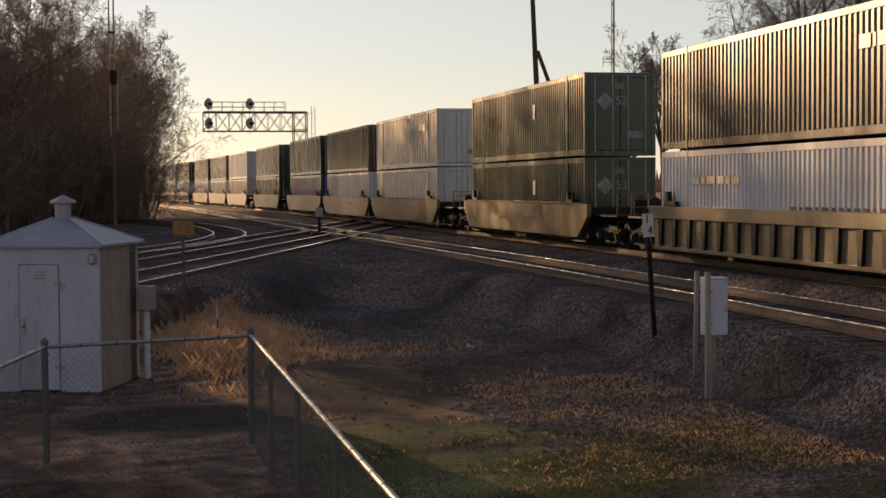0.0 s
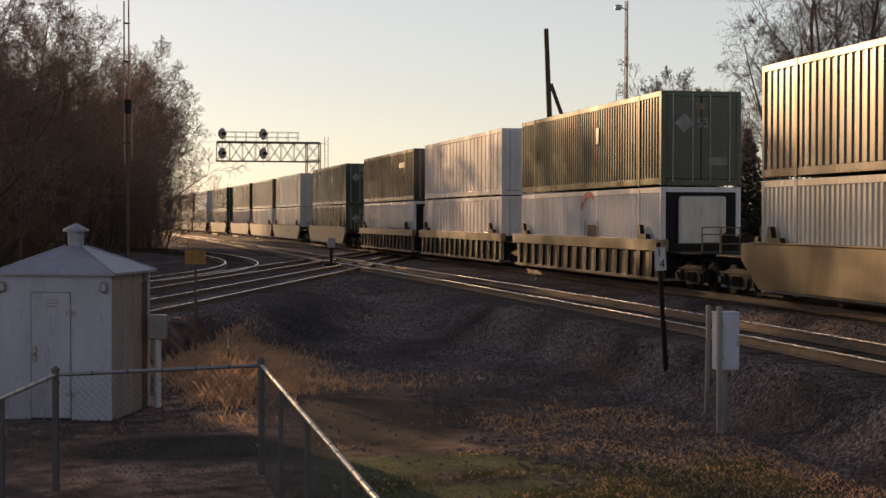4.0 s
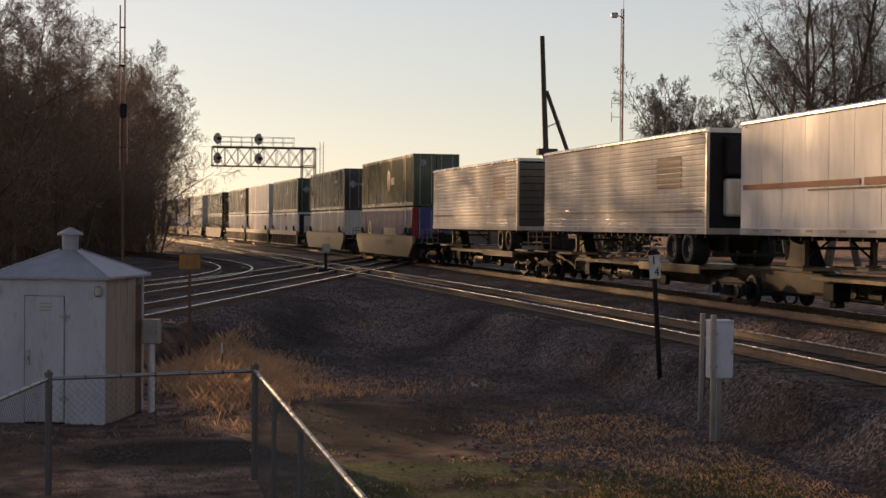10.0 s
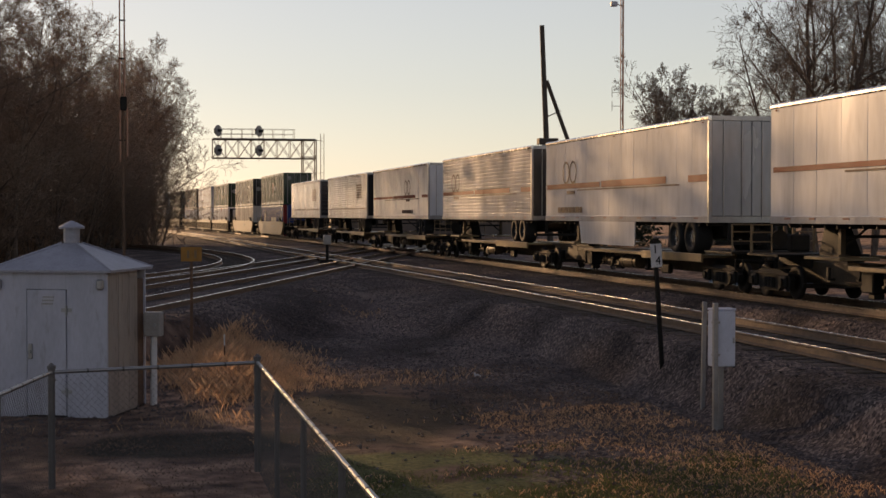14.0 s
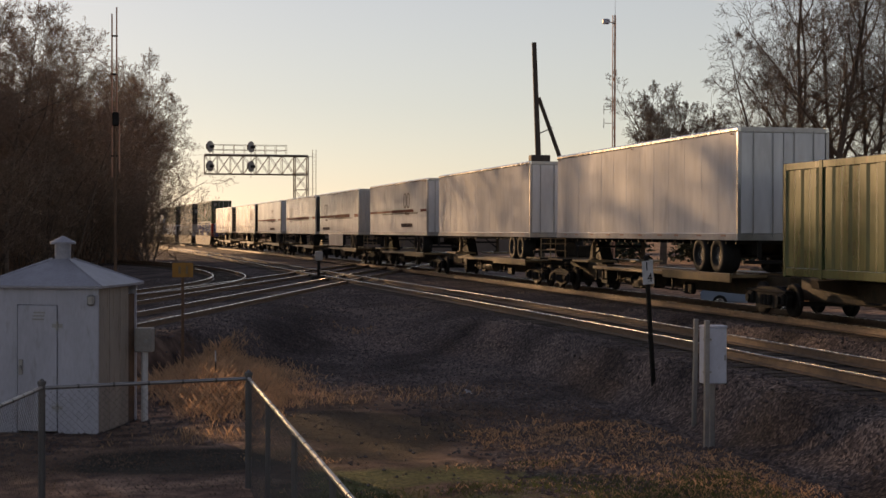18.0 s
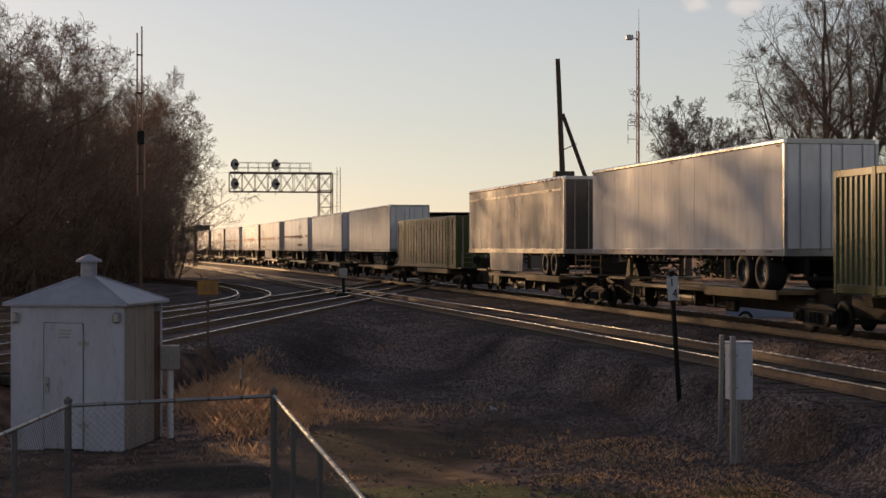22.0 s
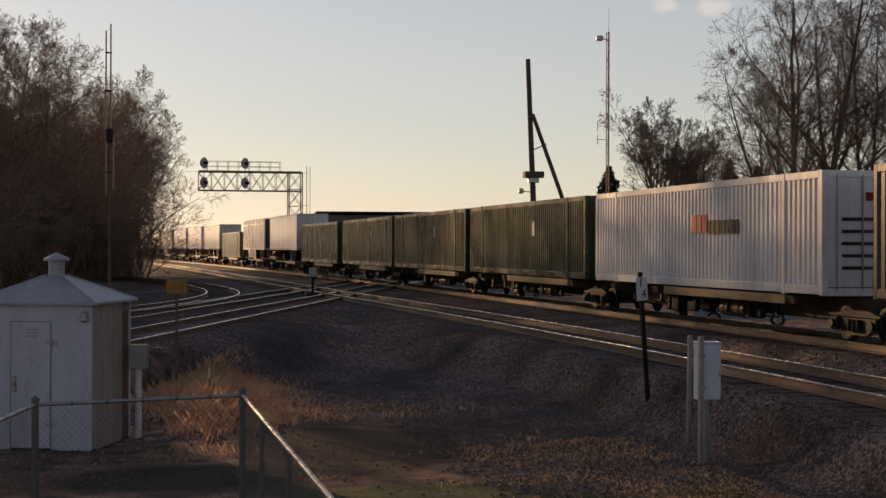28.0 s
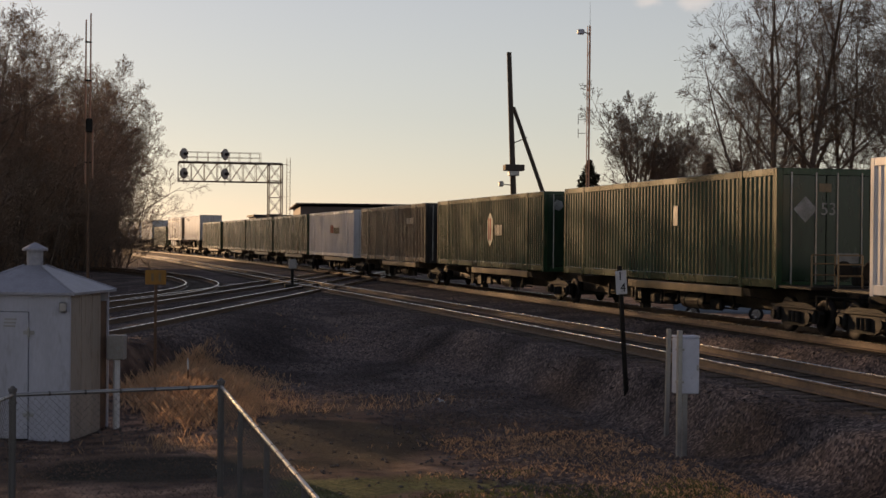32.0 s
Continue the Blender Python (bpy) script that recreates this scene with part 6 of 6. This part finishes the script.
# ---------------------------------------------------------------- bare trees
def bare_tree_meshes(seed, stems, kids=(12, 8, 6, 4), spread=0.75, first=0.25, reach=0.55, fan=0.0, fine=0.010, ends=1, dark=False):
    """Two meshes of a leafless tree: trunks with limbs, and the crown of fine branches.
    stems: foot x, foot y, lean x, lean y, length, radius; fan: height of a common bole from which they part."""
    r = random.Random(seed)
    wood, twig = ([], []), ([], [])

    def run(store, pts, radii, n):
        V, Fc = store
        for i, (p, q) in enumerate(zip(pts, radii)):
            d = (pts[min(i + 1, len(pts) - 1)] - pts[max(i - 1, 0)]).normalized()
            u = d.orthogonal().normalized()
            w = d.cross(u)
            k0 = len(V)
            V.extend(p + (u * math.cos(6.2832 * k / n) + w * math.sin(6.2832 * k / n)) * q for k in range(n))
            if i:
                Fc.extend((k0 - n + k, k0 - n + (k + 1) % n, k0 + (k + 1) % n, k0 + k) for k in range(n))

    SEG, BEND_BY, RISE = (8, 6, 4, 3, ends), (0.06, 0.14, 0.22, 0.3, 0.4), (0.03, 0.07, 0.06, 0.05, 0.04)
    RATIO = (reach, 0.6, 0.6, 0.6)

    def grow(p, d, length, rad, level):
        segs = SEG[level]
        pts, dirs = [p], [d]
        for _ in range(segs):
            d = (d + Vector((r.gauss(0, 1), r.gauss(0, 1), r.gauss(0, 1))) * BEND_BY[level] + Vector((0, 0, RISE[level]))).normalized()
            p = p + d * (length / segs)
            pts.append(p)
            dirs.append(d)
        tip = fine * (0.75 if level > 2 else 1.0)
        radii = [max(tip, rad * (1 - 0.88 * k / segs)) for k in range(segs + 1)]
        run(wood if level < 2 else twig, pts, radii, (8, 6, 4, 3, 3)[level])
        if level == 4:
            return
        n = max(2, round(kids[level] * r.uniform(0.8, 1.2)))
        lo = first if level == 0 else 0.18
        turn = r.uniform(0, 6.28)
        for c in range(n):
            f = min(0.98, lo + (1 - lo) * ((c + r.random()) / n) ** (1.15 if level == 0 else 1.0))
            k = min(segs - 1, int(f * segs))
            q = pts[k].lerp(pts[k + 1], f * segs - k)
            base = dirs[k + 1]
            side = base.orthogonal().normalized()
            turn += 2.4 + r.uniform(-0.5, 0.5)
            side.rotate(Matrix.Rotation(turn, 3, base))
            ang = r.uniform(0.6, 1.15) * (spread if level < 2 else 0.85)
            ln = length * RATIO[level] * (1.15 - 0.75 * f) * r.uniform(0.7, 1.2)
            grow(q, (base * math.cos(ang) + side * math.sin(ang)).normalized(), ln, max(fine, (rad * (1 - 0.85 * f)) * r.uniform(0.45, 0.65)), level + 1)

    if fan:
        run(wood, [Vector((0, 0, -0.4)), Vector((0.1, 0, fan * 0.5)), Vector((0, 0.05, fan + 0.1))], [0.3, 0.24, 0.22], 9)
    for fx, fy, lx, ly, ln, rad in stems:
        grow(Vector((fx, fy, fan if fan else -0.4)), Vector((lx, ly, 1)).normalized(), ln, rad, 0)
    out = []
    for (V, Fc), nm, m in ((wood, "trunk", M["darkbark" if dark else "bark"]), (twig, "crown", M["darktwig" if dark else "twig"])):
        me = bpy.data.meshes.new(nm)
        me.from_pydata([tuple(v) for v in V], [], Fc)
        me.materials.append(m)
        out.append(me)
    return out


def stem_ring(seed, n, lean, ln, rad, foot=0.3):
    r = random.Random(seed)
    out = []
    for k in range(n):
        a = 6.283 * k / n + r.uniform(-0.4, 0.4)
        b = r.uniform(*lean)
        out.append((foot * math.cos(a), foot * math.sin(a), b * math.cos(a), b * math.sin(a), ln * r.uniform(0.8, 1.05), rad * r.uniform(0.7, 1.1)))
    return out


KINDS = [
    bare_tree_meshes(3, [(0, 0, 0.03, 0.0, 15.0, 0.2)], (17, 10, 8, 6), 0.85, 0.15, 0.53),
    bare_tree_meshes(7, stem_ring(7, 2, (0.08, 0.2), 14.0, 0.17), (11, 9, 7, 5), 0.8, 0.15),
    bare_tree_meshes(11, [(0, 0, -0.04, 0.03, 13.5, 0.18)], (17, 10, 8, 6), 0.9, 0.15, 0.53),
    bare_tree_meshes(19, stem_ring(19, 4, (0.15, 0.45), 10.0, 0.09), (9, 7, 5, 4), 0.9, 0.12),
    # a clump of tall trunks, two of them leaning out to one side
    bare_tree_meshes(23, [(0, 0, 0.02, 0, 22.5, 0.34), (-0.85, 0.5, -0.03, 0.02, 21.5, 0.3), (-0.6, -0.5, -0.47, 0.1, 16.5, 0.18), (-0.4, 0.6, -0.24, -0.05, 20.0, 0.22)], (12, 9, 8, 5), 0.85, 0.25, 0.43, ends=2, dark=True),
    bare_tree_meshes(29, stem_ring(29, 3, (0.04, 0.2), 21.5, 0.26, 0.6), (11, 9, 7, 5), 0.85, 0.25, 0.45, dark=True),
    bare_tree_meshes(31, stem_ring(31, 10, (0.12, 0.95), 8.3, 0.11, 0.1), (8, 7, 6, 5), 0.7, 0.15, 0.5, fan=5.2, dark=True),
    # lighter ones for the far end of the belt and for shrubs
    bare_tree_meshes(37, [(0, 0, 0.02, 0.0, 14.5, 0.19)], (14, 8, 6, 4), 0.85, 0.2, fine=0.013),
    bare_tree_meshes(41, stem_ring(41, 5, (0.15, 0.5), 10.0, 0.08), (8, 6, 4, 3), 0.9, 0.1, fine=0.013),
]


def bare_tree(x, y, kind, size, turn, label, group):
    t = thing("bare_tree", label, "tree", group, at=pose(x, y, gz(x, y) - 0.05, 0, 0, turn) @ Matrix.Diagonal((size, size, size, 1)))
    part("trunk", KINDS[kind][0], None, t)
    part("crown", KINDS[kind][1], None, t, "fine leafless branches")
    return t


rt = random.Random(77)
# the belt left of the lines: its edge runs beside the curved connecting track
# the leftmost stand out of view, placed and sized to shade train and foreground
BELT = [
    (0.1, 112, 2, 1.0), (-2.1, 106, 3, 1.15), (-3.6, 104, 0, 1.05), (-5.5, 98, 1, 1.05), (-7.5, 92, 0, 1.05), (-9.6, 88, 2, 1.1),
    (-11.5, 82, 1, 1.1), (-13.0, 77, 0, 1.05), (-9.0, 104, 1, 1.1), (-12.0, 98, 0, 1.28), (-14.2, 92, 2, 1.3),
    (-17.5, 84, 0, 1.1), (-16.0, 72, 1, 1.05), (-20.5, 76, 2, 1.1), (-22.0, 88, 1, 1.1), (-26.0, 80, 1, 1.1),
    (-4.4, 101, 3, 1.2), (-8.6, 96, 3, 1.2), (-10.4, 93, 1, 1.0),
    (-14.6, 83, 2, 1.1), (-18.6, 92, 1, 1.15)]
# out of view on the left, added to keep sun off the foreground
BELT += [(-19.5, 66, 0, 1.1), (-22.5, 70, 1, 1.1), (-24.0, 79, 2, 1.1), (-20.5, 60, 2, 1.0)]
BELT += [(-11.0, 108, 2, 1.0), (-11.8, 78, 3, 1.0), (-20.0, 83, 0, 1.0)]
# more along the main lines, mostly behind the belt, added to shade the far train
BELT += [(0.0, 146, 2, 1.0), (-2.0, 155, 0, 1.0), (1.0, 162, 3, 1.15), (-1.0, 170, 1, 1.0), (0.5, 178, 2, 0.95), (-3.5, 164, 3, 1.2), (-2.5, 184, 0, 0.95), (-4.5, 174, 2, 1.0), (-0.5, 152, 3, 1.2)]
# hidden by the belt, added to shade the far ground left of the train
BELT += [(-10, 150, 0, 1.0), (-14, 158, 2, 1.0), (-9, 168, 1, 1.0), (-18, 150, 2, 1.0), (-14, 142, 0, 1.0), (-17, 170, 1, 1.0), (-22, 158, 0, 1.0)]
BELT += [(-3.0, 134, 0, 1.05), (-6.0, 146, 2, 1.1), (-9.5, 138, 1, 1.1), (-2.2, 126, 1, 1.0)]
BELT = [b for b in BELT if b[1] > 93 or abs(b[0] - 1.5 + 0.364 * (b[1] - 29)) > 2.3]      # a gap lets the sun through to the dry grass
for x, y, k, s in BELT:
    bare_tree(x, y, k if y < 130 else 7, s, rt.uniform(0, 360), "tall leafless tree in a dense dark belt by the tracks, extended unseen for shade", "tree belt")

# multi-stemmed shrubs that close the belt near the ground
for k in range(34):
    f = (k + 0.5) / 34
    x, y = -18 + 19.0 * f + rt.uniform(-0.8, 0.4), 70 + 42 * f + rt.uniform(-1.5, 5.0)
    s = rt.uniform(0.45, 0.75)
    t = thing("bare_shrub", "leafless many-stemmed shrub at the foot of the tree belt", "shrub", "shrubs", at=pose(x, y, gz(x, y) - 0.1, 0, 0, rt.uniform(0, 360)) @ Matrix.Diagonal((s * 1.15, s * 1.15, s, 1)))
    part("stem", KINDS[8][0], None, t)
    part("crown", KINDS[8][1], None, t)

# low dark thicket under the belt
def thicket():
    r = np.random.RandomState(9)
    V, Fc = [], []
    for _ in range(26000):
        f = r.uniform(0, 1)
        x0, y0 = -17 + 18.0 * f, 70 + 44 * f
        x, y = x0 - abs(r.normal(0, 5.0)) + r.uniform(-0.5, 0.8), y0 + r.uniform(0, 22)
        h = r.uniform(0.6, 3.2) * (1.0 if r.rand() < 0.8 else 1.9)
        z = -0.75
        p = np.array([x, y, z])
        d = np.array([r.normal(0, 0.25), r.normal(0, 0.25), 1.0])
        w = r.uniform(0.006, 0.014)
        for _k in range(4):
            q = p + d * h / 4
            i = len(V)
            V += [(p[0] - w, p[1], p[2]), (p[0] + w, p[1], p[2]), (q[0], q[1], q[2])]
            Fc.append((i, i + 1, i + 2))
            e = d + r.normal(0, 0.9, 3)
            ln = r.uniform(0.15, 0.5) * h
            i = len(V)
            V += [(q[0], q[1], q[2]), (q[0] + 0.012, q[1], q[2] - 0.012), (q[0] + e[0] * ln * 0.5, q[1] + e[1] * ln * 0.5, q[2] + abs(e[2]) * ln * 0.5)]
            Fc.append((i, i + 1, i + 2))
            p = q
            d = d + r.normal(0, 0.22, 3)
    me = bpy.data.meshes.new("thicket")
    me.from_pydata(V, [], Fc)
    me.materials.append(M["brush"])
    tagged(new("thicket", me), "dense dark leafless undergrowth beneath the trees", "undergrowth", kind="stuff")


thicket()

# trees beyond the train
TALL = "tall bare tree with upright limbs beyond the train"
FAN = "round bare tree with fanned stems beyond the train"
RIGHT = [(40.9, 112, 6, 1.03, 20, FAN), (46.6, 118, 6, 0.9, 140, FAN), (44.5, 92, 4, 1.0, 0, "clump of tall bare trunks, some leaning, beyond the train"),
         (48.6, 94, 5, 0.98, 40, TALL), (52.0, 91, 5, 1.02, 160, TALL), (49.4, 108, 5, 0.8, 250, TALL), (57.0, 98, 5, 1.1, 300, TALL)]
for x, y, k, s, a, lb in RIGHT:
    bare_tree(x, y, k, s, a, lb, "trees beyond the train")


def conifer(x, y, h, rad, seed):
    r = random.Random(seed)
    t = thing("conifer", "dark evergreen among the bare trees", "tree", "evergreens", at=pose(x, y, gz(x, y)))
    part("trunk", tube(B(), (0, 0, -0.3), (0, 0, h * 0.95), h * 0.02, 0.02, n=7), M["bark"], t)
    V, Fc = [], []
    for _ in range(6500):
        f = r.random()
        z = h * (0.06 + 0.94 * f)
        rr = rad * (1 - f) ** 0.75 * (0.9 + 0.12 * math.sin(f * 46)) * r.uniform(0.3, 1.1)
        a = r.uniform(0, 6.283)
        x0, y0 = math.cos(a) * rr, math.sin(a) * rr
        s = h * 0.032 * r.uniform(0.5, 1.4) * (1.1 - 0.5 * f)
        i = len(V)
        for _k in range(3):
            V.append((x0 + r.uniform(-s, s), y0 + r.uniform(-s, s), z - rr * 0.2 + r.uniform(-s, s) * 0.7))
        Fc.append((i, i + 1, i + 2))
    me = bpy.data.meshes.new("crown")
    me.from_pydata(V, [], Fc)
    me.materials.append(M["needle"])
    part("crown", me, None, t)


for k, (x, y, h, rad) in enumerate([(38.9, 118, 9.3, 3.4), (48.1, 123, 9.9, 2.6), (51.6, 123, 10.4, 2.8), (55.5, 126, 10.0, 2.6)]):
    conifer(x, y, h, rad, 50 + k)


def far_trees():
    """A thin line of far woods on the horizon."""
    r = np.random.RandomState(4)
    V, Fc = [], []
    for _ in range(9000):
        a = r.uniform(-0.9, 1.1)
        d = r.uniform(520, 700)
        x, y = math.sin(a) * d, math.cos(a) * d
        h = r.uniform(2, 9) * (0.7 + 0.4 * math.sin(a * 23) * math.sin(a * 7))
        w = r.uniform(0.3, 1.6)
        i = len(V)
        V += [(x - w, y, -1), (x + w, y, -1), (x + r.uniform(-w, w), y, h)]
        Fc.append((i, i + 1, i + 2))
    me = bpy.data.meshes.new("far_woods")
    me.from_pydata(V, [], Fc)
    me.materials.append(M["brush"])
    tagged(new("far_woods", me), "thin far line of bare woods on the horizon", "woods", kind="stuff")


far_trees()


# ---------------------------------------------------------------- what moves
def motions():
    times = [0.0, 0.1] + [float(t) for t in range(2, 32, 2)] + [31.9, 32.0]
    for ob, s0, half, z in MOVERS:
        walk(ob, [(t, on_line(s0 + travelled(t), half, z)) for t in times])


motions()
